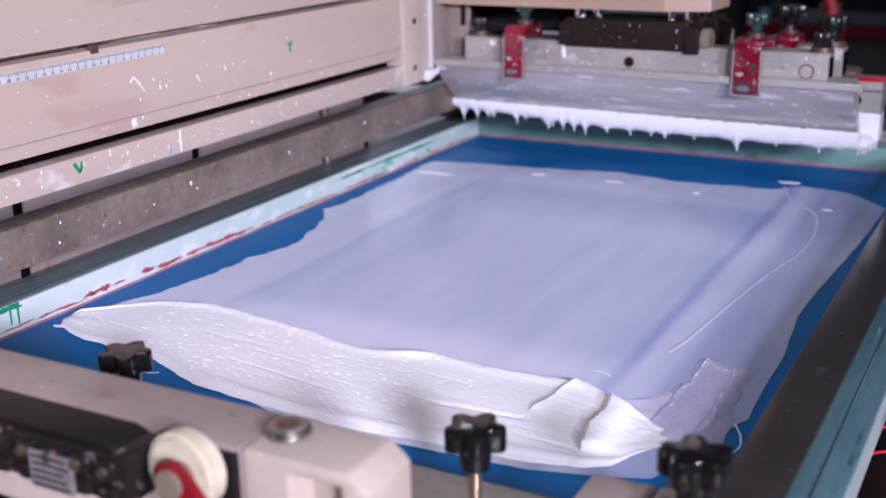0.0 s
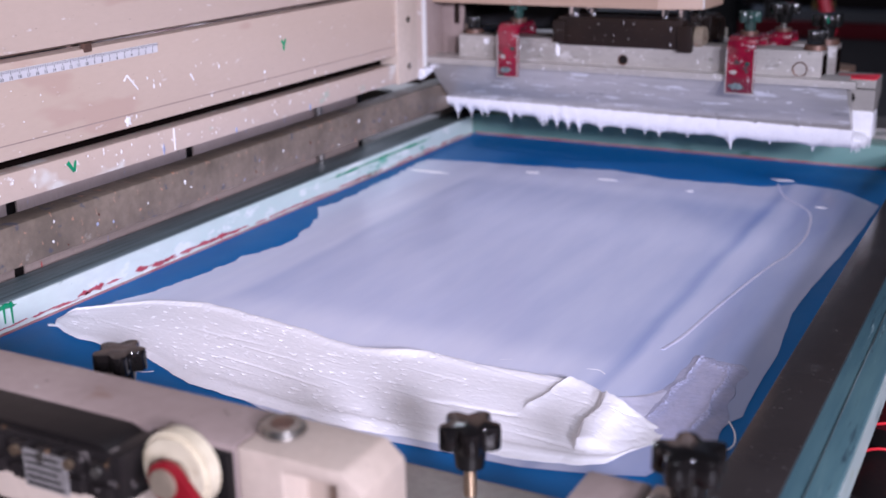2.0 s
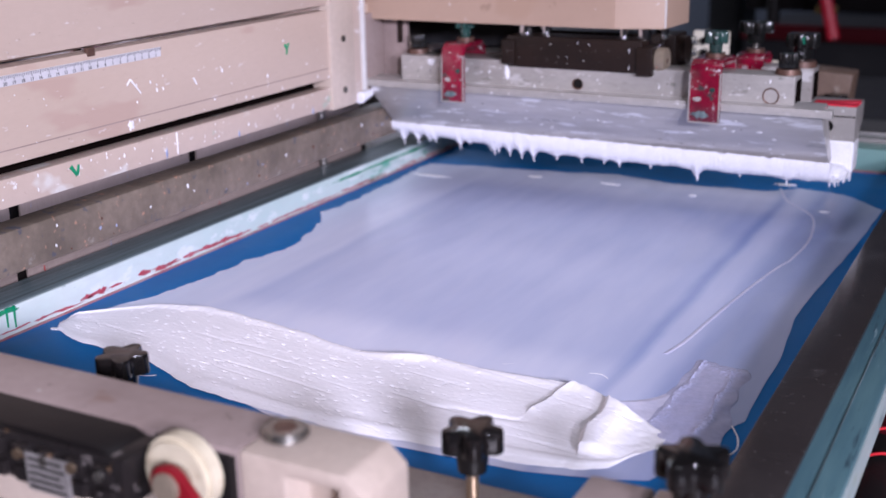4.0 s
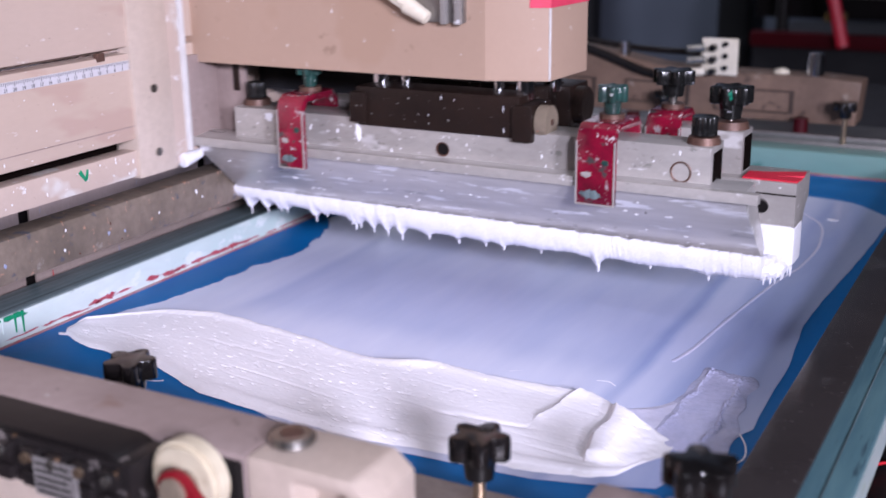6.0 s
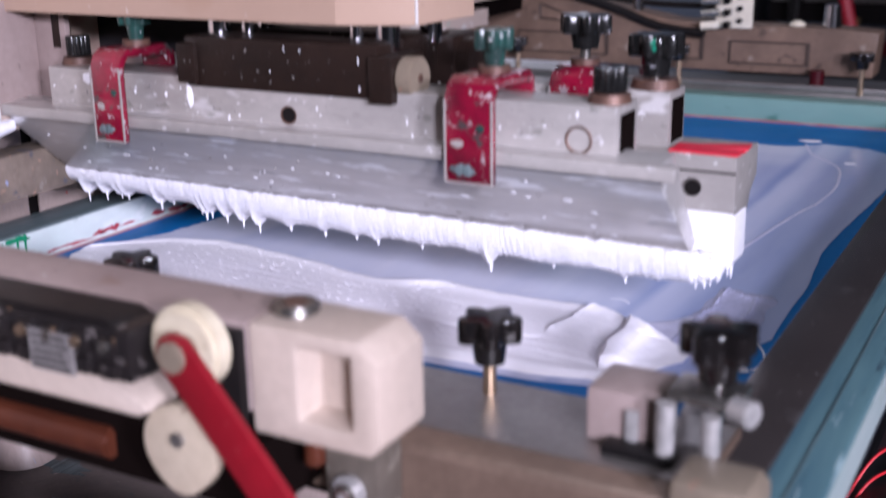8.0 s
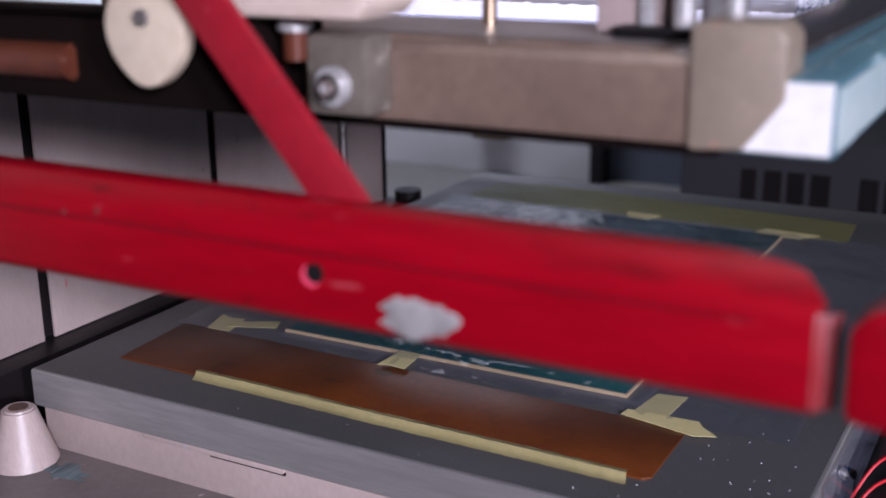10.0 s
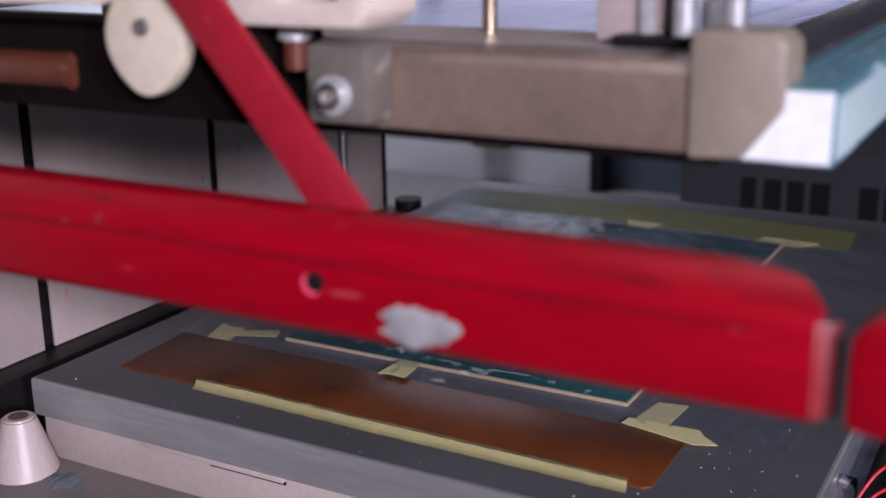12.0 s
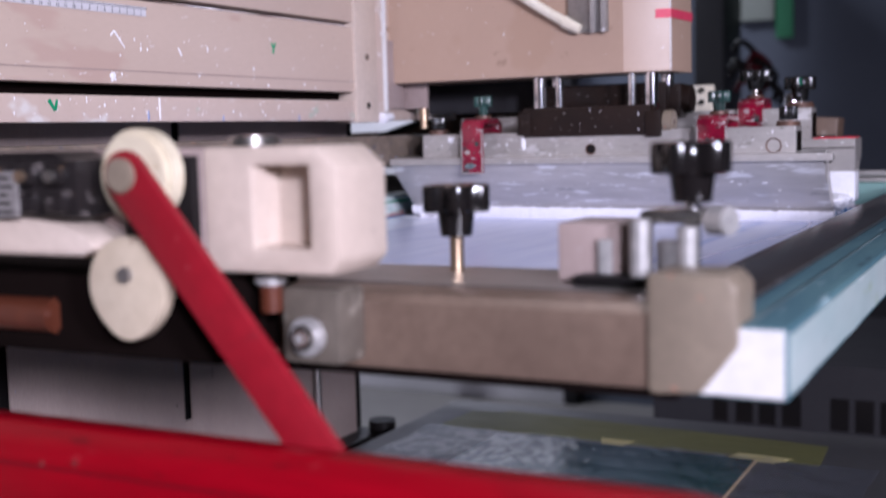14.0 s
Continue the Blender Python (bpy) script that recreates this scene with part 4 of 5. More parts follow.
def ridge():
    near = [(-0.034, 0.060), (-0.022, 0.046), (0.009, 0.032), (0.06, 0.027), (0.114, 0.021), (0.181, -0.006), (0.231, -0.012), (0.284, -0.017), (0.346, -0.020), (0.406, -0.013),
            (0.455, -0.011), (0.489, -0.009), (0.528, 0.002), (0.543, 0.012), (0.552, 0.034), (0.566, 0.058)]
    far = [(-0.034, 0.072), (-0.020, 0.086), (0.0, 0.108), (0.029, 0.136), (0.079, 0.152), (0.13, 0.147), (0.197, 0.137), (0.246, 0.124), (0.27, 0.119), (0.298, 0.122), (0.34, 0.135), (0.41, 0.130),
           (0.459, 0.134), (0.480, 0.134), (0.496, 0.127), (0.512, 0.110), (0.540, 0.098), (0.566, 0.080)]
    # two creases where the pushed ink has rolled over itself
    groove = [(0.458, 0.072), (0.463, 0.088), (0.464, 0.112), (0.474, 0.142)]
    roll = [(0.514, 0.030), (0.508, 0.056), (0.511, 0.083), (0.506, 0.110), (0.494, 0.136)]
    bm = bmesh.new()
    nx, ny = 700, 200
    grid = {}
    for i in range(nx + 1):
        x = -0.034 + 0.600 * i / nx
        a = table(near, x) + 0.0022 * noise.noise((x * 60, 1, 0)) + 0.0006 * noise.noise((x * 170, 1, 0))
        b = table(far, x) + 0.0020 * noise.noise((x * 40, 7, 0)) + 0.0010 * noise.noise((x * 200, 7, 0))
        thin = 1 - 0.90 * min(1, max(0, (x - 0.526) / 0.034))
        for j in range(ny + 1):
            w = j / ny
            y = a + (b - a) * w
            edge = min(1, w / 0.055) ** 0.6 * min(1, (1 - w) / 0.05) ** 0.5
            ends = min(1, i / 10) ** 0.6 * min(1, (nx - i) / 12) ** 0.6
            h = 0.0024 + 0.0028 * w
            h += 0.0013 * math.exp(-((w - 0.93) / 0.05) ** 2) + 0.0010 * math.exp(-((w - 0.09) / 0.035) ** 2) * min(1, max(0, (x - 0.15) / 0.1))
            h += 0.0006 * noise.noise((x * 14, w * 4 + x * 3, 2.2)) + 0.00012 * noise.noise((x * 14, w * 34, 0.3))
            drift = y + 0.13 * x
            pit = noise.noise((x * 150, drift * 400, 3.3))
            many = 0.9 if x < 0.40 else 0.45
            h += 0.00011 * pit - many * 0.0021 * max(0, pit - 0.31)
            h -= 0.0017 * max(0, noise.noise((x * 9 + 3, drift * 150, 7)) - 0.36)
            h += 0.00010 * noise.noise((x * 240, drift * 330, 9.1))
            h -= 0.0010 * math.exp(-((w - 0.42 - 0.05 * noise.noise((x * 20, 1, 4))) / 0.02) ** 2) * min(1, max(0, (x - 0.36) / 0.05)) * min(1, max(0, (0.47 - x) / 0.02))
            d, past = fold(x, y, groove)
            h += math.exp(-(past / 0.006) ** 2) * 0.0032 * min(1, max(0, (d + 0.0010) / 0.0020)) * math.exp(-max(0, d) / 0.010)
            d, past = fold(x, y, roll)
            h += math.exp(-(past / 0.008) ** 2) * (0.0052 * min(1, max(0, (d + 0.0014) / 0.0034)) * math.exp(-(max(0, d - 0.006) / 0.017) ** 2) - 0.0008 * math.exp(-((d + 0.004) / 0.004) ** 2))
            h += 0.0022 * math.exp(-((x - 0.318) / 0.022) ** 2) * math.exp(-((w - 0.95) / 0.05) ** 2)
            h = h * thin + (1 - thin) * (0.0011 * noise.noise((x * 55, y * 70, 2)) + 0.0008 * noise.noise((x * 150, y * 160, 5)))
            grid[i, j] = bm.verts.new((x, y, -0.2741 + max(0.0003, h * edge * ends)))
    part("ink_ridge", sheet(bm, grid, nx, ny), M_INK, ink, "thick matt white ink ridge with pits and folds")
    # glossy tongue beside the ridge: flat middle, frothy rims
    n = 120
    bm, grid = bmesh.new(), {}
    for i in range(n + 1):
        for j in range(n + 1):
            u, w = i / n, j / n
            p = Vector((0.540, 0.066)).lerp(Vector((0.606, 0.072)), u).lerp(Vector((0.545, 0.236)).lerp(Vector((0.590, 0.228)), u), w)
            p += Vector((noise.noise((w * 5, u * 5, 1)) * 0.006, noise.noise((w * 5, u * 5, 4)) * 0.008))
            e = min(1, u / 0.12) * min(1, (1 - u) / 0.12) * min(1, w / 0.12) * min(1, (1 - w) / 0.08)
            rim = math.exp(-((u - 0.14) / 0.06) ** 2) * (0.4 + 0.6 * w) + math.exp(-((u - 0.68 - 0.08 * w) / 0.05) ** 2) + 0.7 * math.exp(-((w - 0.93) / 0.05) ** 2)
            froth = max(0, noise.noise((p.x * 380, p.y * 380, 2))) * 0.0030
            grid[i, j] = bm.verts.new((p.x, p.y, -0.2744 + e ** 0.5 * (0.0009 + 0.0004 * noise.noise((p.x * 40, p.y * 40, 6)) + min(1, rim) * (0.0010 + froth))))
    part("ink_smear", sheet(bm, grid, n, n), M_SMEAR, ink, "glossy ink tongue with frothy rims")
    # thin milky ink swept up between ridge and tongue
    bm, grid = bmesh.new(), {}
    for i in range(61):
        for j in range(41):
            u, w = i / 60, j / 40
            x = 0.500 + 0.050 * u + 0.004 * noise.noise((w * 4, 3, 1))
            y = 0.112 - 0.030 * u + w * (0.012 + 0.075 * u ** 1.6) + 0.004 * noise.noise((u * 4, 1, 1))
            e = min(1, w / 0.2) * min(1, (1 - w) / 0.2) * min(1, u / 0.2) * min(1, (1 - u) / 0.1)
            grid[i, j] = bm.verts.new((x, y, -0.2744 + e * (0.0009 + 0.0007 * noise.noise((x * 60, y * 60, 3)))))
    part("ink_veil", sheet(bm, grid, 60, 40), M_INKPALE, ink, "thin milky ink veil")
    for pts, r in (([(0.515, 0.235), (0.522, 0.271), (0.527, 0.33), (0.532, 0.38)], 0.0016), ([(0.532, 0.38), (0.541, 0.46), (0.549, 0.515), (0.556, 0.547)], 0.0013),
                   ([(0.556, 0.547), (0.560, 0.61), (0.557, 0.666), (0.542, 0.74), (0.50, 0.80), (0.478, 0.862)], 0.0012),
                   ([(0.604, 0.118), (0.613, 0.100), (0.617, 0.080), (0.612, 0.064)], 0.0009), ([(0.10, 0.004), (0.115, -0.004), (0.13, -0.003), (0.137, 0.002)], 0.0009),
                   ([(0.470, 0.166), (0.480, 0.168), (0.488, 0.162)], 0.0007), ([(0.395, 0.152), (0.404, 0.158)], 0.0006)):
        wide = r * (1.3 if r > 0.001 else 0.8)
        line = tube([(x, y, 0) for x, y in pts], wide, 10)
        for v in line.verts:
            v.co.z = -0.2745 + (v.co.z + wide) * (0.14 if r > 0.001 else 0.4)
        part("ink_thread", line, M_INKPALE if r > 0.001 else M_INK, ink)
    for k, (x, y, rx, ry) in enumerate([(0.479, 0.886, 0.013, 0.006), (0.150, 0.790, 0.011, 0.007), (0.262, 0.792, 0.014, 0.004), (0.381, 0.778, 0.005, 0.003), (0.552, 0.765, 0.007, 0.003), (0.606, 0.064, 0.007, 0.004),
                                        (0.010, 0.735, 0.030, 0.006), (-0.030, 0.073, 0.005, 0.004), (-0.026, 0.046, 0.005, 0.003)]):
        blob(ragged(x, y, rx, ry, 26, 0.3, 40 + k), -0.2745, 0.0008, M_INK, "ink_fleck", ink)


M_SMEAR = material("glossy_ink_smear", (0.62, 0.61, 0.80), (0.46, 0.48, 0.72), 0.10, scale=20, grain=200, bump=0.1)
ridge()


# ---------------------------------------------------------------- squeegee carriage
carriage = thing("squeegee_carriage", "tan painted carriage box with cream hose and slide post", "squeegee carriage")


column = thing("slide_post", "cream vertical slide post with white sheet metal edge", "slide post")


def carriage_box():
    pts = [(-0.14, -0.018), (0.332, -0.018), (0.386, 0.001), (0.391, 0.078), (-0.14, 0.078)]
    b = part("carriage_box", extrude_outline(pts, "z", -0.038, 0.26, 0.0012), M_BOX, carriage, "tan painted carriage box", crease=12)
    part("red_tape_strip", extrude_outline([(0.369, -0.0050), (0.3862, 0.0010), (0.3912, 0.078), (0.3922, 0.078), (0.3872, 0.0004), (0.3695, -0.0058)], "z", 0.0265, 0.0375), M_PINKTAPE_LITRIM, b, "pink-red tape strip")
    part("paint_line", rod((0.3860, 0.0012, -0.037), (0.3860, 0.0012, 0.25), 0.0010, seg=8), M_WHITE, b)
    t = part("guide_track", block(0.262, 0.314, -0.024, -0.018, 0.013, 0.26, 0.001), M_STEEL, b, "steel guide track")
    for x in (0.293, 0.307):
        part("track_rib", block(x, x + 0.0060, -0.030, -0.024, 0.012, 0.26, 0.001), M_ALU, t)
    part("hose", tube([(0.10, -0.035, 0.14), (0.17, -0.033, 0.088), (0.22, -0.030, 0.052), (0.262, -0.028, 0.026)], 0.0065), M_WHITEPLASTIC, b, "cream pneumatic hose")
    part("hose_gland", rod((0.258, -0.028, 0.028), (0.280, -0.028, 0.0165), 0.0082, 0.006, bevel=0.001), M_WHITEPLASTIC, b)
    rnd = random.Random(55)
    for k in range(34):
        r = rnd.uniform(0.0003, 0.0007)
        blob(ragged(rnd.uniform(-0.02, 0.325), rnd.uniform(-0.034, 0.09), r, r * rnd.uniform(0.8, 2.6), 9, 0.4, 700 + k), -0.018, -0.0003, (M_WHITEPAINT, M_WHITE, M_RUST)[k % 3], "paint_fleck", b, axis="y")
    post = part("upright", block(-0.03, 0.004, -0.112, -0.058, -0.140, 0.30, 0.002), M_CREAM, column, "cream vertical slide post")
    part("post_fold", block(-0.03, 0.002, -0.0575, -0.040, -0.128, 0.30, 0.0012), M_PLANKLOW, post, "folded inner face of the post")
    part("post_edge", block(-0.03, 0.006, -0.0395, -0.0345, -0.126, 0.30, 0.0012), M_WHITE, post, "white sheet metal edge")
    part("stay_plate", block(0.000, 0.040, 0.012, 0.018, -0.122, -0.030, 0.001), M_ARM, post, "stained grey stay plate")
    part("plate_stain", block(0.026, 0.034, 0.0110, 0.0122, -0.070, -0.040, 0.001), M_BLOCK, post)
    part("stay_foot", block(0.000, 0.006, -0.034, 0.012, -0.122, -0.030, 0.001), M_ARM, post)
    for z in (-0.055, -0.118):
        part("post_bolt", rod((0.004, -0.085, z), (0.0055, -0.085, z), 0.0042, seg=14), M_GRIME, post)
    part("ink_lump", rod((0.002, -0.05, -0.135), (0.002, -0.02, -0.132), 0.008, 0.005, bevel=0.002), M_BLADEINK, post)
    part("brass_pipe", rod((0.03, 0.02, -0.10), (0.03, 0.02, 0.0), 0.006), M_BRASS, carriage)
    part("rear_plate", block(-0.02, 0.20, 0.090, 0.098, -0.080, 0.0), M_DARKPANEL, carriage)


carriage_box()
bars = thing("squeegee_unit", "aluminium front squeegee with red clamps, dripping white ink", "squeegee")
rear = thing("rear_squeegee_unit", "aluminium rear squeegee with black knobs and red tape", "squeegee")


def strap(x0, x1, y0, y1, z0, z1, knob_mat, kz, kr, unit):
    """A bent C-shaped clamp strap over a bar, with its screw knob."""
    t = 0.006
    outer = [(y0 - t, z0), (y0 - t, z1 - 0.012), (y0 - t + 0.004, z1 - 0.003), (y0 + 0.006, z1 + 0.002), (y1 - 0.006, z1 + 0.002), (y1 + 0.002, z1 - 0.004), (y1 + 0.004, z1 - 0.018)]
    inner = [(y1 - 0.003, z1 - 0.018), (y1 - 0.004, z1 - 0.007), (y0 + 0.005, z1 - 0.005), (y0, z1 - 0.013), (y0, z0)]
    s = part("clamp_strap", extrude_outline(outer + inner, "x", x0, x1, 0.0025), M_CLAMP, unit, "chipped red clamp strap with dried ink")
    yf = y0 - t
    for xe in (x0 + 0.0002, x1 - 0.0016):
        part("worn_edge", block(xe, xe + 0.0014, yf - 0.0004, yf + 0.0006, z0 + 0.001, z1 - 0.012), M_ALU, s)
    part("worn_edge", block(x0 + 0.001, x1 - 0.001, yf - 0.0004, yf + 0.0006, z0 + 0.0002, z0 + 0.0016), M_ALU, s)
    seed = int(x0 * 1000)
    for j, (u, v, ru, rv, mt) in enumerate(((0.4, 0.18, 0.26, 0.07, M_TEALTOP), (0.28, 0.50, 0.13, 0.045, M_ALU), (0.74, 0.70, 0.10, 0.05, M_GREENKNOB))):
        w_, h_ = x1 - x0, z1 - 0.014 - z0
        blob(ragged(x0 + w_ * u, z0 + h_ * v, w_ * ru, h_ * rv, 30, 0.32, seed + j), yf, -0.0003, mt, "dried_ink", s, axis="y")
    xm, ym = (x0 + x1) / 2, (y0 + y1) / 2 + 0.004
    part("washer", rod((xm, ym, z1 + 0.002), (xm, ym, z1 + 0.006), 0.011, seg=20), M_RUST, s)
    k = star_knob(s, xm, ym, kz, kr, 0.020, knob_mat, z1, M_GRIME, lobes=6, turn=x0 * 7)
    return s


def drip(x, y, z, length, r, bm):
    return rod((x, y, z), (x, y + 0.001, z - length), r, r * 0.25, seg=7, bm=bm)


def squeegee():
    b1 = block(0.047, 0.539, -0.017, 0.022, -0.126, -0.081, 0.0015)
    bar = part("front_bar", b1, M_ALU, bars, "worn aluminium squeegee bar")
    # dark plate paints the shaded inside of the hollow bar
    part("bar_end_opening", block(0.5388, 0.5400, -0.010, 0.014, -0.120, -0.087), M_GAPSHADE, bar)
    part("bar_hole", rod((0.288, -0.0180, -0.1035), (0.288, -0.0160, -0.1035), 0.0056, seg=20), M_BLACK, bar)
    part("bar_hole_rim", rod((0.2872, -0.0175, -0.1040), (0.2872, -0.0165, -0.1040), 0.0070, seg=20), M_RUST, bar)
    ring = tube([(0.5140 + 0.0085 * math.cos(a * math.pi / 8), -0.0172, -0.1035 + 0.0085 * math.sin(a * math.pi / 8)) for a in range(17)], 0.0009, 6)
    part("worn_ring", ring, M_RUST, bar)
    for k, (x, z, rx, rz) in enumerate([(0.195, -0.096, 0.004, 0.008), (0.17, -0.115, 0.003, 0.003), (0.33, -0.118, 0.004, 0.002), (0.09, -0.088, 0.005, 0.004)]):
        blob(ragged(x, z, rx, rz, 12, 0.4, 60 + k), -0.017, -0.0007, M_WHITEPAINT if k != 4 else M_PRINT, "ink_fleck", bar, axis="y")
    # front blade holder: lip, then a plate sloping back to the edge
    prof = [(-0.031, -0.113), (0.000, -0.110), (0.010, -0.126), (0.054, -0.182), (0.045, -0.190), (-0.022, -0.130), (-0.026, -0.122), (-0.031, -0.121)]
    blade = part("front_blade", extrude_outline(prof, "x", 0.004, 0.572, 0.0008), M_BLADE, bars, "scratched aluminium flood blade")
    part("lip_fold", block(0.004, 0.583, -0.0335, -0.024, -0.1215, -0.1125, 0.0008), M_ALU, blade)
    # caked ink along the blade edge
    rnd = random.Random(12)
    drips = [(0.012, 0.026, 0.0011), (0.034, 0.020, 0.0011), (0.052, 0.014, 0.0012), (0.060, 0.014, 0.0010), (0.098, 0.018, 0.0012), (0.112, 0.008, 0.0013),
                    (0.143, 0.012, 0.0016), (0.148, 0.018, 0.0015), (0.154, 0.014, 0.0012), (0.170, 0.016, 0.0012), (0.187, 0.017, 0.0012), (0.204, 0.019, 0.0013),
                    (0.236, 0.010, 0.0016), (0.27, 0.010, 0.0014), (0.30, 0.008, 0.0014), (0.32, 0.010, 0.0014), (0.36, 0.007, 0.0014), (0.419, 0.019, 0.0018),
                    (0.47, 0.006, 0.0014), (0.525, 0.010, 0.0015)]
    bm = bmesh.new()
    sec = [(0.0335, -0.1790), (0.0330, -0.1830), (0.0335, -0.1890), (0.0350, -0.1950), (0.0375, -0.2000), (0.0420, -0.2035), (0.0480, -0.2045), (0.0600, -0.2020),
           (0.0640, -0.1920), (0.0520, -0.1830)]
    rings, n = [], 1300
    for i in range(n + 1):
        x = 0.574 * i / n
        web = max((l * (0.48 if x < 0.22 or 0.40 < x < 0.43 else 0.32) * math.exp(-abs(x - xd) / 0.0042) for xd, l, r in drips), default=0)
        fuzz = min(1, max(0, (x - 0.22) / 0.1))
        rag = web + 0.0020 * noise.noise((x * 45, 3, 1)) + fuzz * (0.0010 * noise.noise((x * 420, 5, 1)) + 0.0016 * max(0, noise.noise((x * 150, 5, 1))))
        patch = max(0, noise.noise((x * 22, 1.5, 7)) + 0.25)
        thin = 0.54 + 0.46 * min(1, x / 0.24)
        ring = []
        for k, (y, z) in enumerate(sec):
            low = (0.0, 0.0, 0.05, 0.15, 0.4, 0.8, 1.0, 0.8, 0.3, 0.0)[k]
            top = 0.0018 * noise.noise((x * 110, 8, 3)) + 0.0010 * noise.noise((x * 320, 2, 3)) if k in (0, 1) else 0.0
            rough = 0.0007 * fuzz * patch * noise.noise((x * 380, k * 0.7, 6)) + 0.0010 * noise.noise((x * 60, k * 1.1, 4)) + 0.0004 * noise.noise((x * 210, k * 2.1, 9))
            zz = -0.1800 + (z + 0.1800) * thin
            ring.append(bm.verts.new((x, y + rough, zz + top - rag * low - 0.009 * x)))
        rings.append(ring)
    m = len(sec)
    for a, b in zip(rings, rings[1:]):
        for k in range(m):
            bm.faces.new((a[k], b[k], b[(k + 1) % m], a[(k + 1) % m]))
    bm.faces.new(rings[0])
    bm.faces.new(rings[-1][::-1])
    bmesh.ops.recalc_face_normals(bm, faces=bm.faces)
    cake = part("caked_ink", bm, M_BLADEINK, blade, "thick white ink caked along the blade edge")
    for x, l, r in drips:
        z = -0.1800 - 0.0275 * (0.54 + 0.46 * min(1, x / 0.24)) - 0.009 * x
        part("ink_drip", rod((x, 0.0470, z + 0.003 - l * 0.35), (x, 0.0475, z + 0.003 - l * 0.80), r * 1.0, r * 0.45, seg=8), M_BLADEINK, blade)
    part("ink_drip", rod((0.413, 0.046, -0.197), (0.418, 0.047, -0.217), 0.010, 0.0015, seg=10), M_BLADEINK, blade)
    for k in range(150):
        x, r = rnd.uniform(0.02, 0.565), rnd.uniform(0.0004, 0.0013) * (1.8 if k % 11 == 0 else 1)
        tall = r * rnd.uniform(0.7, 2.4)
        if k < 70:
            z = rnd.uniform(-0.123, -0.084)
            if 0.05 < x < 0.535:
                blob(ragged(x, z, r, tall, 10, 0.4, 900 + k), -0.017, -0.0003, (M_WHITEPAINT, M_WHITEPAINT, M_GREYWORN, M_ALU)[k % 4], "ink_fleck", bar, axis="y")
        elif k < 88:
            if 0.20 < x < 0.36:
                blob(ragged(x, rnd.uniform(-0.085, -0.054), r * 0.4, tall * 0.9, 9, 0.4, 900 + k), -0.020, -0.0003, M_WHITEPAINT, "ink_fleck", bar, axis="y")
        else:
            w = rnd.random() ** 0.7
            y, z = -0.0225 + 0.062 * w, -0.1300 - 0.0550 * w
            fleck = extrude_outline(ragged(0, 0, r * 1.6, r * 0.8, 9, 0.4, 900 + k), "z", -0.0003, 0.0003)
            for v in fleck.verts:
                v.co = Vector((x + v.co.x, y + v.co.y * 0.74 - v.co.z * 0.67, z - v.co.y * 0.67 - v.co.z * 0.74))
            part("ink_fleck", fleck, M_WHITEPAINT if k % 3 else M_STEEL, blade)
    # rear bar, rear blade and end plate
    b2 = part("rear_bar", block(0.05, 0.537, 0.094, 0.130, -0.131, -0.088, 0.0015), M_ALU, rear, "worn aluminium rear bar")
    # the rear bar's shaded hollow, painted as a dark plate too
    part("bar_end_opening", block(0.5368, 0.538, 0.100, 0.124, -0.125, -0.094), M_GAPSHADE, b2)
    rp = [(0.078, -0.127), (0.136, -0.127), (0.136, -0.150), (0.120, -0.160), (0.100, -0.200), (0.088, -0.200), (0.092, -0.172), (0.078, -0.168)]
    rb = part("rear_blade", extrude_outline(rp, "x", 0.02, 0.591, 0.001), M_ALU, rear, "aluminium rear blade holder")
    part("blade_seam", block(0.02, 0.5912, 0.0772, 0.0780, -0.1390, -0.1378), M_GAPSHADE, rb)
    part("end_hole", rod((0.5615, 0.0766, -0.1505), (0.5615, 0.0785, -0.1505), 0.0058), M_BLACK, rb)
    part("end_hole_rim", rod((0.5610, 0.0772, -0.1500), (0.5610, 0.0785, -0.1500), 0.0068), M_STEEL, rb)
    part("red_tape", extrude_outline([(0.542, 0.080), (0.591, 0.080), (0.592, 0.098), (0.570, 0.095), (0.592, 0.104), (0.590, 0.122), (0.556, 0.108), (0.542, 0.106)], "z", -0.1268, -0.1254), M_REDTAPE, rb, "bright red tape")
    # ink lump bridging both blades at the end
    bm = bmesh.new()
    bmesh.ops.create_icosphere(bm, subdivisions=5, radius=1)
    for v in bm.verts:
        c = v.co
        k = 1 + 0.12 * noise.noise(c * 2.5) + 0.08 * noise.noise(c * 7)
        v.co = Vector((0.576 + 0.013 * c.x * k, 0.070 + 0.026 * c.y * k, -0.2015 + 0.0085 * c.z * k - (0.006 * abs(noise.noise(c * 12)) if c.z < -0.4 else 0)))
    part("ink_lump", bm, M_BLADEINK, rb, "thick white ink lump")
    part("rear_caked_ink", block(0.02, 0.592, 0.0755, 0.112, -0.205, -0.1665, 0.005, 3), M_BLADEINK, rb)
    for k in range(16):
        d = drip(0.567 + rnd.uniform(0, 0.022), 0.060 + rnd.uniform(0, 0.040), -0.206, rnd.uniform(0.006, 0.014), rnd.uniform(0.0012, 0.0026), None)
        part("ink_drip", d, M_BLADEINK, rb)
    # clamps and knobs
    strap(0.116, 0.147, -0.0335, 0.022, -0.133, -0.063, M_GREENKNOB, -0.042, 0.013, bars)
    strap(0.428, 0.464, -0.0335, 0.024, -0.135, -0.067, M_GREENKNOB, -0.047, 0.0145, bars)
    strap(0.446, 0.480, 0.094, 0.134, -0.132, -0.076, M_KNOBINK, -0.048, 0.0205, rear)
    strap(0.150, 0.178, 0.094, 0.134, -0.132, -0.074, M_KNOBINK, -0.046, 0.020, rear)
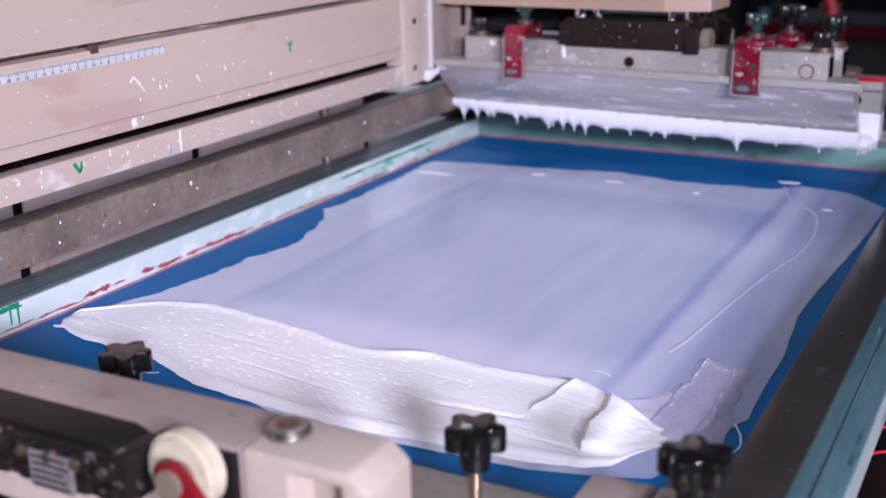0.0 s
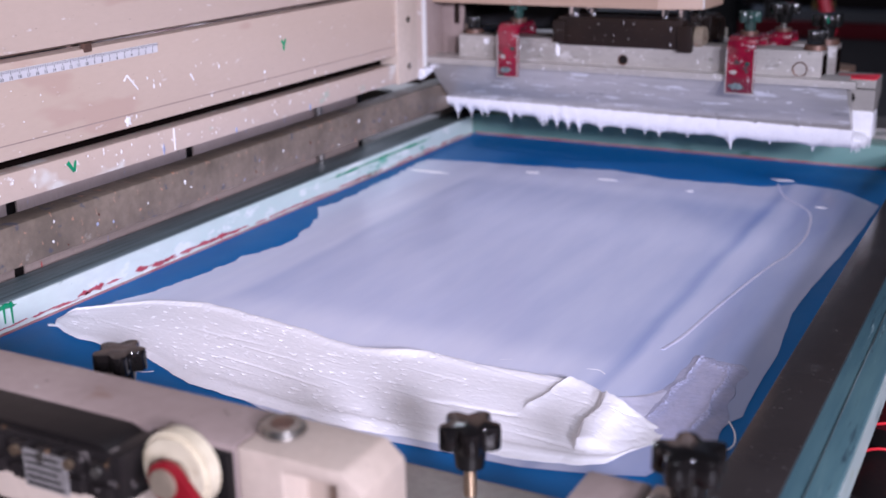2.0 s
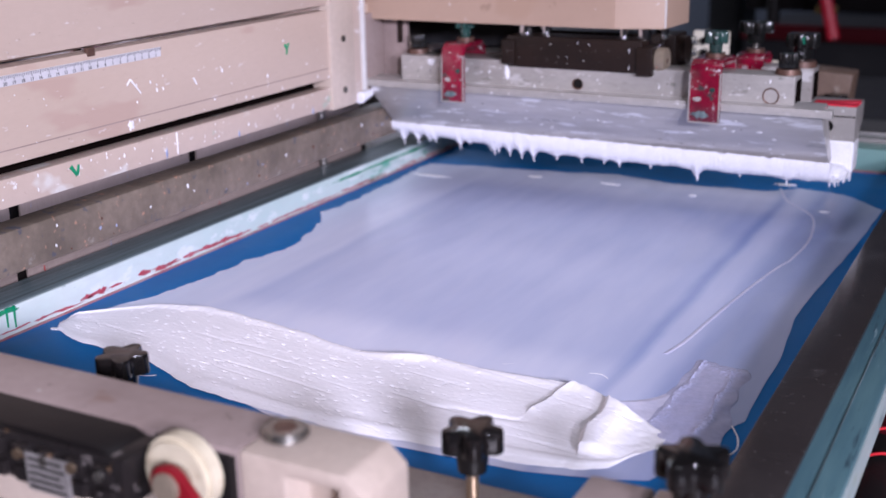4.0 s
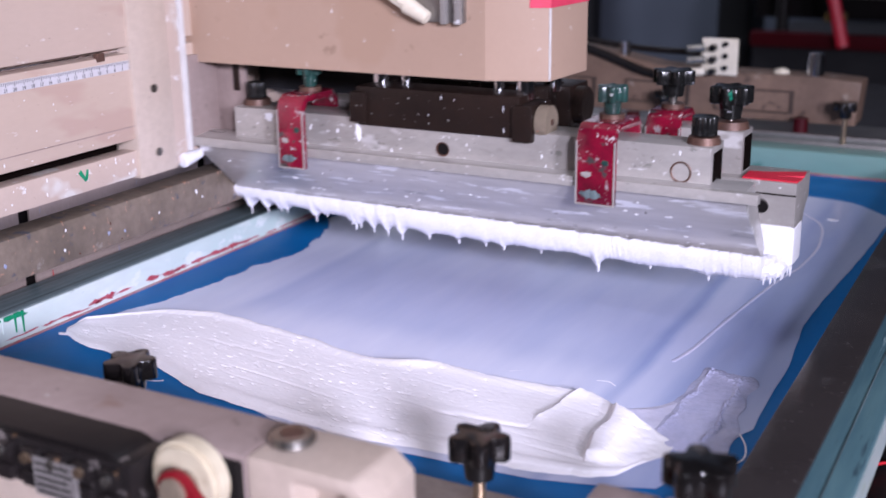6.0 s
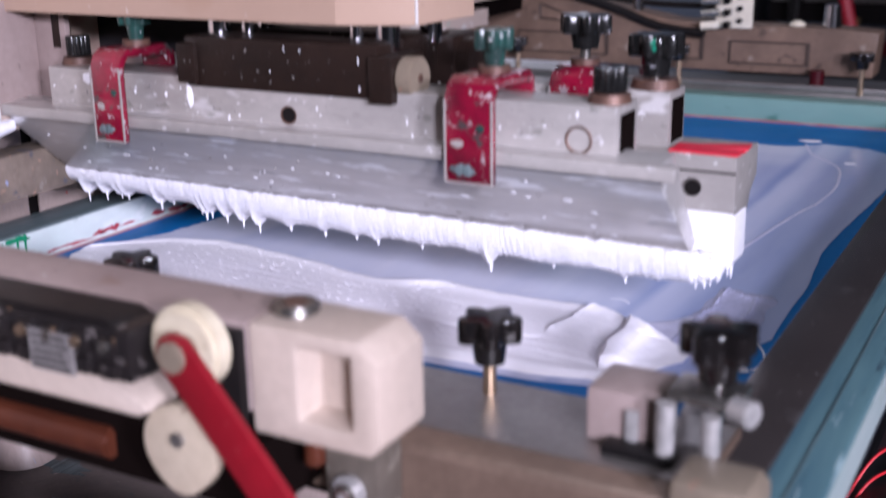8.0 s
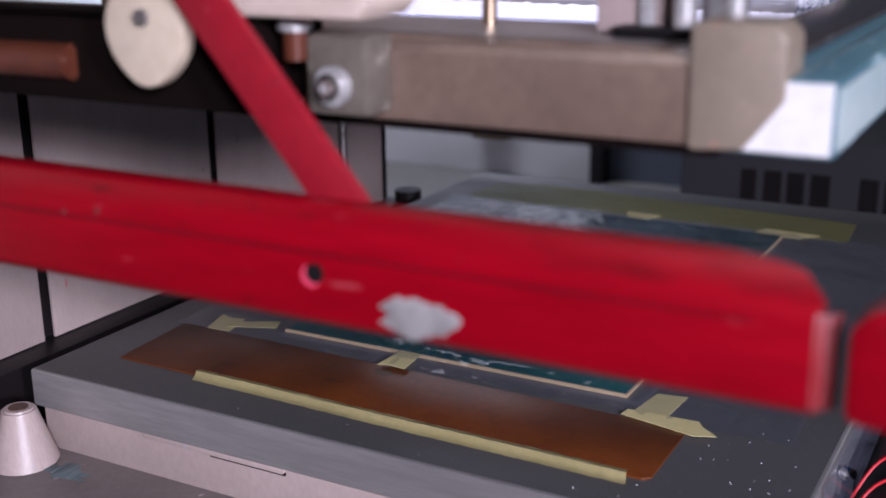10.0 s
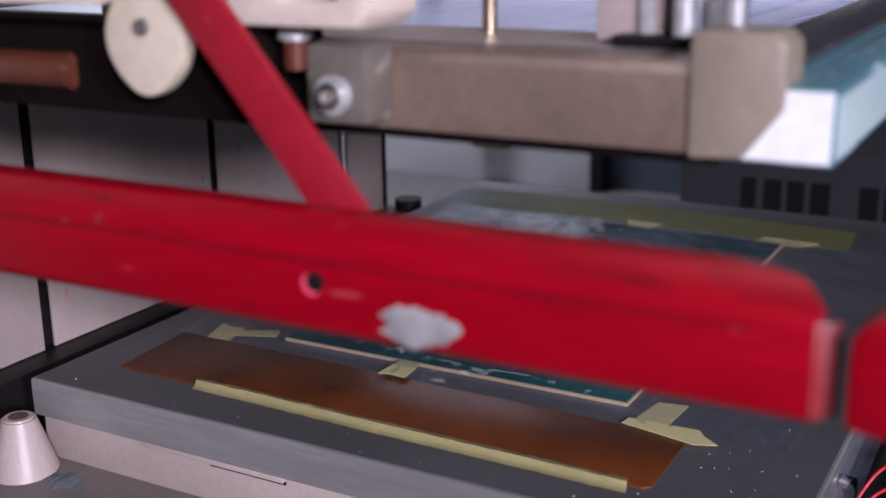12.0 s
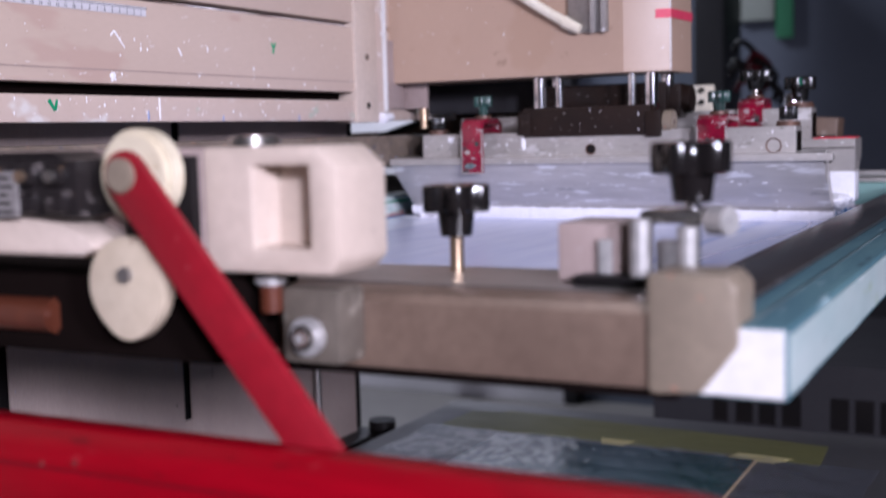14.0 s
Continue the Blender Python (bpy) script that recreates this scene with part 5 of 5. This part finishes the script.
    for x, y, z, r in ((0.060, 0.006, -0.063, 0.0095), (0.527, 0.002, -0.066, 0.0105)):
        part("adjust_washer", rod((x, y, -0.081), (x, y, -0.075), 0.0145, 0.013), M_RUST, bars)
        ribs = []
        for a in range(72):
            t = 2 * math.pi * a / 72
            rr = r * (0.99 + 0.06 * math.cos(18 * t))
            ribs.append((x + rr * math.cos(t), y + rr * math.sin(t)))
        k = extrude_outline(ribs, "z", -0.074, -0.058, 0.0006)
        part("adjust_knob", k, M_KNOBINK, bars, "ribbed black adjusting knob")
    part("adjust_washer", rod((0.520, 0.112, -0.088), (0.520, 0.112, -0.081), 0.018, 0.016), M_RUST, rear)
    star_knob(rear, 0.520, 0.112, -0.061, 0.0205, 0.024, M_KNOBINK, -0.088, M_GRIME, lobes=6, turn=0.5)
    # dark mounting block
    blk = part("mount_block", block(0.196, 0.366, -0.020, 0.018, -0.0875, -0.050, 0.002), M_BLOCK, bars, "rusty black mounting block")
    part("block_end", block(0.190, 0.208, -0.024, 0.022, -0.085, -0.055, 0.003), M_BLOCK, blk)
    part("block_end", block(0.360, 0.380, -0.024, 0.022, -0.090, -0.057, 0.003), M_BLOCK, blk)
    part("end_disc", rod((0.380, -0.006, -0.0725), (0.392, -0.006, -0.0725), 0.0150, bevel=0.001), M_KHAKI, blk)
    part("disc_centre", rod((0.392, -0.006, -0.0725), (0.3926, -0.006, -0.0725), 0.003, seg=12), M_RUST, blk)
    blk2 = part("mount_block", block(0.19, 0.366, 0.045, 0.085, -0.088, -0.050, 0.002), M_BLOCK, rear, "rusty black mounting block")
    part("end_disc", rod((0.378, 0.085, -0.072), (0.390, 0.085, -0.072), 0.018, bevel=0.001), M_BLOCK, blk2)
    part("block_end", block(0.350, 0.380, 0.065, 0.112, -0.095, -0.052, 0.003), M_BLOCK, blk2)
    for x, y, r in ((0.211, 0.004, 0.0085), (0.360, 0.006, 0.0085), (0.237, 0.006, 0.005), (0.336, 0.002, 0.005), (0.213, 0.06, 0.008), (0.364, 0.06, 0.0085)):
        part("piston_rod", rod((x, y, -0.056), (x, y, 0.030), r, bevel=0.0008), M_CHROME, bars if y < 0.03 else rear)


squeegee()


# ---------------------------------------------------------------- fixed press bed
def bed():
    base = thing("press_bed", "aluminium vacuum bed on a pale pink press base", "press bed")
    p = part("platen", block(-0.036, 0.660, -0.003, 0.925, -0.322, -0.2855, 0.003, 3), M_PLATENEDGE, base, "aluminium bed edge")
    part("platen_top", block(-0.0325, 0.6565, 0.0005, 0.9215, -0.2856, -0.2850), M_PLATEN, base, "dark grey bed surface")
    part("base_skirt", block(-0.030, 0.655, 0.004, 0.92, -0.365, -0.322, 0.001), M_PANEL, base, "pale pink painted skirt")
    part("deck", block(-0.9, 1.0, -0.55, 0.72, -0.42, -0.365), M_DECK, base, "grey machine deck stained with ink")
    part("bed_support", block(-0.02, 0.64, 0.72, 0.90, -0.42, -0.365), M_DECK, base)
    part("plinth", block(-0.7, 0.72, -0.35, 0.70, -1.135, -0.42), M_PANEL, base)
    part("skirt_lip", block(0.097, 0.249, -0.0005, 0.004, -0.3275, -0.3222, 0.0006), M_PANEL, base, "narrow pale lip under the bed")
    # dark strip paints the shade beneath the lip
    part("lip_gap", block(0.170, 0.2495, 0.0020, 0.0042, -0.3300, -0.3276), M_GAPSHADE, base)
    for x, y in ((-0.025, -0.030),):
        f = rod((x, y, -0.365), (x, y, -0.311), 0.032, 0.0150, seg=32, bevel=0.002)
        ft = part("leveling_foot", f, M_PANEL, base, "white painted cone foot")
        part("foot_socket", rod((x, y, -0.3114), (x, y, -0.3104), 0.009), M_RUST, ft)
    part("deck_bolt", rod((-0.02, -0.115, -0.365), (-0.02, -0.115, -0.361), 0.008, bevel=0.001), M_CHROME, base)
    for k, (x, y, rx, ry, m) in enumerate([(0.02, -0.03, 0.030, 0.012, M_TEALTOP), (0.10, -0.075, 0.03, 0.014, M_TEALTOP), (0.20, -0.05, 0.02, 0.008, M_GREENPAINT)]):
        blob(ragged(x, y, rx, ry, 18, 0.5, 80 + k), -0.365, 0.0005, m, "ink_stain", base)
    # fixed side panel behind the bed, with its vertical slots
    col = thing("side_column", "pale pink press column panel with narrow black slots", "press column")
    xs = -0.112
    for y0, y1 in ((-0.7, 0.085), (0.0992, 0.3596), (0.3737, 0.745)):
        part("column_panel", block(xs - 0.003, xs, y0, y1, -0.301, 0.26, 0.0005), M_PANEL, col)
    part("slot_filler", block(xs - 0.0035, xs - 0.0005, 0.3596, 0.3737, -0.301, -0.196), M_PANEL, col)
    part("slot_backing", block(xs - 0.016, xs - 0.008, -0.7, 0.770, -0.301, 0.26), M_BLACK, col)
    part("steel_post", rod((xs + 0.008, 0.632, -0.302), (xs + 0.008, 0.632, -0.08), 0.0055, seg=14), M_STEEL, col)
    part("column_foot", block(-0.130, -0.080, -0.7, 0.775, -0.365, -0.302, 0.001), M_BLACK, col)
    part("column_foot", rod((-0.08, 0.765, -0.302), (-0.08, 0.765, -0.285), 0.02), M_BLACK, col)
    rnd = random.Random(31)
    for k in range(22):
        y, z = rnd.uniform(-0.02, 0.65), rnd.uniform(-0.285, -0.12)
        blob(ragged(y, z, 0.0007, rnd.uniform(0.002, 0.008), 8, 0.3, 300 + k), xs, 0.0003, (M_BLUEPAINT, M_PRINT, M_REDWIRE)[k % 3 if k % 5 else 0], "ink_run", col, axis="x")


bed()


def workpieces():
    z = -0.2850
    b = part("copper_board", extrude_outline([(0.022, 0.055), (0.541, 0.049), (0.547, 0.054), (0.546, 0.139), (0.541, 0.145), (0.014, 0.156)], "z", z, z + 0.0016, 0.0003), M_COPPER)
    tagged(b, "brown copper-clad strip taped on the grey bed", "circuit board")

    def tape(pts, mat=M_MASK, h=0.0004, zz=z + 0.0016, label="short piece of yellow masking tape on the bed"):
        t = part("masking_tape", extrude_outline(pts, "z", zz, zz + h), mat)
        return tagged(t, label, "tape")
    # the long strip is folded and crinkled along the board's edge
    bm = bmesh.new()
    rows = []
    for i in range(161):
        u = i / 160
        x = 0.117 + 0.416 * u
        end = 0.004 * noise.noise((u * 3, 1, 0)) if 0 < i < 160 else 0.003
        row = []
        for j in range(7):
            w = j / 6
            y = 0.0445 - 0.0085 * u + 0.0205 * w + end * 0.25
            fold = 0.0034 * math.exp(-((w - 0.55 - 0.12 * noise.noise((u * 5, 2, 0))) / 0.22) ** 2)
            row.append(bm.verts.new((x - 0.006 * w, y, z + 0.0004 + (0.0013 if w > 0.45 else 0.0) + fold + 0.0005 * noise.noise((x * 90, y * 160, 4)))))
        rows.append(row)
    for a, b_ in zip(rows, rows[1:]):
        for j in range(6):
            bm.faces.new((a[j], b_[j], b_[j + 1], a[j + 1]))
    bmesh.ops.solidify(bm, geom=bm.faces[:], thickness=0.0003)
    tagged(part("masking_tape", bm, M_MASK), "long crinkled yellow masking tape strip along the copper board", "tape")
    tape([(0.041, 0.158), (0.068, 0.160), (0.060, 0.196), (0.046, 0.192), (0.030, 0.197)], zz=z)
    tape([(0.058, 0.170), (0.105, 0.188), (0.098, 0.206), (0.056, 0.184)], zz=z + 0.0004)
    tape([(0.252, 0.146), (0.264, 0.149), (0.280, 0.147), (0.276, 0.186), (0.254, 0.185)], zz=z + 0.0034)
    tape([(0.492, 0.150), (0.522, 0.152), (0.526, 0.210), (0.500, 0.206)], zz=z)
    tape([(0.488, 0.148), (0.553, 0.134), (0.571, 0.141), (0.556, 0.153), (0.550, 0.162), (0.490, 0.160)], zz=z + 0.0020)
    tape([(0.018, 0.772), (0.20, 0.768), (0.38, 0.766), (0.556, 0.758), (0.551, 0.850), (0.489, 0.858), (0.300, 0.868), (0.079, 0.882), (0.070, 0.868), (0.024, 0.862)], M_OLIVE, zz=z, label="wide olive tape strip across the bed")
    tape([(0.27, 0.755), (0.30, 0.752), (0.31, 0.780), (0.26, 0.782)], zz=z + 0.001)
    tape([(0.44, 0.745), (0.50, 0.745), (0.52, 0.772), (0.45, 0.776)], zz=z + 0.001)
    g = part("green_circuit_board", block(0.120, 0.478, 0.187, 0.745, z, z + 0.0030, 0.0004), M_BOARD)
    tagged(g, "dark green circuit panel with tan edges on the grey bed", "circuit board")
    e = block(0.1185, 0.4795, 0.1850, 0.1870, z, z + 0.0032)
    block(0.478, 0.4798, 0.187, 0.745, z, z + 0.0032, bm=e)
    part("board_edge", e, M_BOARDEDGE, g)
    rnd = random.Random(77)
    specks = thing("dust_specks", "scattered pale dust specks on the grey bed", "dust", kind="stuff")
    bm = None
    for k in range(64):
        x, y = rnd.uniform(0.0, 0.65), rnd.uniform(0.0, 0.16)
        if k > 40:
            x, y = rnd.uniform(0.50, 0.65), rnd.uniform(0.01, 0.20)
        r = rnd.uniform(0.0002, 0.0006)
        bm = rod((x, y, z), (x, y, z + 0.0004), r, r * 0.5, seg=6, bm=bm)
    part("specks", bm, M_WHITEPAINT, specks)
    # clear wrinkled film over the panel
    bm = bmesh.new()
    grid = {}
    nx, ny = 170, 190
    for i in range(nx + 1):
        for j in range(ny + 1):
            x, y = 0.005 + 0.62 * i / nx, 0.153 + 0.60 * j / ny
            ruck = 3.2 if x < 0.27 or y > 0.70 else (2.4 if y < 0.20 else 1.1)
            h = abs(noise.noise((x * 9, y * 14, 2))) * 0.004 + (abs(noise.noise((x * 75, y * 30, 5))) * 0.0014 + abs(noise.noise((x * 30 + y * 22, y * 12, 8))) * 0.0022) * ruck
            on = 0.0034 if 0.10 < x < 0.50 and 0.17 < y < 0.76 else 0.0008
            e = 0.006 * noise.noise((x * 12, y * 12, 9))
            grid[i, j] = bm.verts.new((x + e, y + e, z + on + h * 0.6))
    for i in range(nx):
        for j in range(ny):
            bm.faces.new((grid[i, j], grid[i + 1, j], grid[i + 1, j + 1], grid[i, j + 1]))
    fm = part("plastic_film", bm, M_CLEAR)
    tagged(fm, "clear wrinkled plastic film over the green panel", "plastic film")


def clear_film():
    m = bpy.data.materials.new("clear_plastic_film")
    m.use_nodes = True
    nt = m.node_tree
    nt.nodes.remove(nt.nodes["Principled BSDF"])
    N, L = nt.nodes.new, nt.links.new
    out = nt.nodes["Material Output"]
    tr, gl, mx, df, m2 = N("ShaderNodeBsdfTransparent"), N("ShaderNodeBsdfGlossy"), N("ShaderNodeMixShader"), N("ShaderNodeBsdfDiffuse"), N("ShaderNodeMixShader")
    gl.inputs["Roughness"].default_value = 0.10
    df.inputs["Color"].default_value = (0.30, 0.32, 0.42, 1)
    mx.inputs[0].default_value = 0.15
    m2.inputs[0].default_value = 0.07
    L(tr.outputs[0], mx.inputs[1])
    L(gl.outputs[0], mx.inputs[2])
    L(mx.outputs[0], m2.inputs[1])
    L(df.outputs[0], m2.inputs[2])
    L(m2.outputs[0], out.inputs["Surface"])
    return m


M_CLEAR = clear_film()
workpieces()


def right_side_clutter():
    c = thing("cable_motor", "black motor housing beside the bed with thin red wires", "motor")
    part("housing", rod((0.70, 0.10, -0.335), (0.70, 0.62, -0.335), 0.030, seg=28), M_BLACK, c)
    part("red_band", rod((0.703, 0.22, -0.330), (0.703, 0.60, -0.330), 0.0285, seg=28), M_DARKRED, c)
    for k in range(4):
        z = -0.345 + 0.012 * k
        part("wire", tube([(0.672, 0.08 + 0.02 * k, z - 0.01), (0.690, 0.11 + 0.02 * k, z + 0.02), (0.72, 0.14 + 0.02 * k, z + 0.018), (0.78, 0.16, z)], 0.0012, 6), M_REDWIRE, c)
    s = part("side_box", block(0.675, 0.80, -0.10, 0.05, -0.365, -0.330, 0.002), M_WALLBLUE, c)
    r = thing("steel_eyelet", "small bright steel eyelet at the bed corner", "eyelet")
    part("eyelet_ring", rod((0.664, 0.165, -0.302), (0.672, 0.160, -0.302), 0.006, bevel=0.001), M_CHROME, r)
    part("eyelet_stem", block(0.660, 0.664, 0.162, 0.168, -0.320, -0.300), M_STEEL, r)
    t = part("hanging_film", extrude_outline([(0.662, -0.286), (0.676, -0.310), (0.674, -0.330), (0.6615, -0.30)], "y", 0.10, 0.5), M_CLEAR)
    tagged(t, "clear plastic film edge hanging over the bed side", "plastic film")


right_side_clutter()


# ---------------------------------------------------------------- background
def background():
    s = thing("rear_machine", "dark panelled machine standing behind the press", "machine")
    part("cabinet", block(0.06, 1.6, 1.66, 2.3, -1.135, -0.34, 0.004), M_CABINET, s, "dark cabinet with black lettering bars")
    rnd = random.Random(2)
    x = 0.19
    for k, w in enumerate((0.036, 0.042, 0.040, 0.044, 0, 0.042, 0.042, 0.04)):
        if w:
            part("lettering_bar", block(x, x + w * 0.82, 1.657, 1.660, -0.470, -0.405), M_BLACK, s)
        x += 0.047
    b = thing("rear_press", "dim second press with red, blue and black parts", "machine")
    part("body", block(-0.10, 1.6, 3.0, 3.6, -1.135, -0.33, 0.004), M_DARKPANEL, b)
    part("red_beam", block(-0.10, 1.6, 2.96, 3.0, -0.345, -0.300, 0.004), M_DARKRED, b)
    part("dark_beam", block(-0.12, 1.6, 3.1, 3.2, -0.27, -0.12, 0.004), M_BLACK, b)
    part("blue_rail", block(0.05, 1.6, 3.06, 3.1, -0.075, -0.035, 0.004), M_BLUE, b)
    part("grey_rail", block(-0.1, 1.6, 3.05, 3.1, -0.20, -0.165, 0.004), M_STEEL, b)
    part("yellow_part", block(0.12, 0.18, 2.95, 2.99, -0.262, -0.238, 0.004), M_YELLOW, b)
    part("red_strut", tube([(0.06, 2.92, 0.14), (0.105, 2.92, -0.03), (0.185, 2.92, -0.33)], 0.018), M_REDTAPE, b, "bright red strut")
    rnd = random.Random(9)
    for k in range(9):
        x, z = -0.03 + rnd.uniform(-0.045, 0.06), 0.30 + rnd.uniform(-0.07, 0.09)
        part("hose_coil", tube([(x - 0.03, 3.0, z), (x, 2.98, z + 0.03), (x + 0.04, 3.0, z - 0.01), (x + 0.03, 3.02, z - 0.04)], 0.010, 6), M_BLACK if k % 4 else M_DARKRED, b)
    part("hose_post", rod((-0.02, 3.03, 0.33), (-0.02, 3.03, -0.33), 0.02), M_BLACK, b)
    part("black_part", block(0.05, 0.30, 2.9, 3.0, -0.16, -0.09, 0.01), M_BLACK, b)
    w = thing("pale_door", "pale painted door leaf in the back wall", "door")
    part("leaf", block(-3.0, -1.19, 4.30, 4.38, -1.135, 0.95, 0.004), M_WALLWHITE, w)
    part("door_frame", block(-1.19, -1.13, 4.28, 4.39, -1.135, 1.0, 0.004), M_DARKPANEL, w)
    part("wall_box", block(-1.76, -1.60, 4.20, 4.30, -0.95, -0.66, 0.004), M_KHAKI, w)
    p = part("pillar", block(-0.46, -0.345, 3.9, 4.2, -1.135, 1.0, 0.004), M_DARKPANEL)
    tagged(p, "tall dark grey pillar against the wall", "pillar")
    n = thing("notice_board", "pale notice sheet with a green strip on the wall", "notice")
    part("sheet", block(-0.40, -0.25, 4.37, 4.395, 0.58, 0.95), M_PAPER, n)
    part("green_strip", block(-0.24, -0.17, 4.37, 4.395, 0.50, 0.85), M_GREENSIGN, n)
    f = thing("wall_fan", "pale round fan ring on a stand by the wall", "fan")
    ring = [(0.72 + 0.13 * math.cos(a * math.pi / 12), 4.2, 0.25 + 0.13 * math.sin(a * math.pi / 12)) for a in range(25)]
    part("guard_ring", tube(ring, 0.007, 6), M_STEEL, f)
    part("stand", rod((0.72, 4.2, 0.12), (0.72, 4.2, -1.135), 0.015), M_STEEL, f)


background()


# ---------------------------------------------------------------- what moves
def motions():
    for ob in (head, screen, ink):
        walk(ob, [(t, pose(0, 0, z)) for t, z in LIFT])
    tt = sorted({t for t, _ in LIFT} | {t for t, _ in SLIDE} | {t for t, _ in DROP})
    walk(column, [(t, pose(0, curve_at(SLIDE, t), curve_at(LIFT, t))) for t in tt])
    walk(carriage, [(t, pose(0, curve_at(SLIDE, t), curve_at(LIFT, t) + curve_at(DROP, t))) for t in tt])
    walk(bars, [(t, pose(0, curve_at(SLIDE, t), curve_at(LIFT, t) + 1.56 * curve_at(DROP, t))) for t in tt])
    walk(rear, [(t, pose(0, curve_at(SLIDE, t), curve_at(LIFT, t) + 0.98 * curve_at(DROP, t))) for t in tt])


motions()
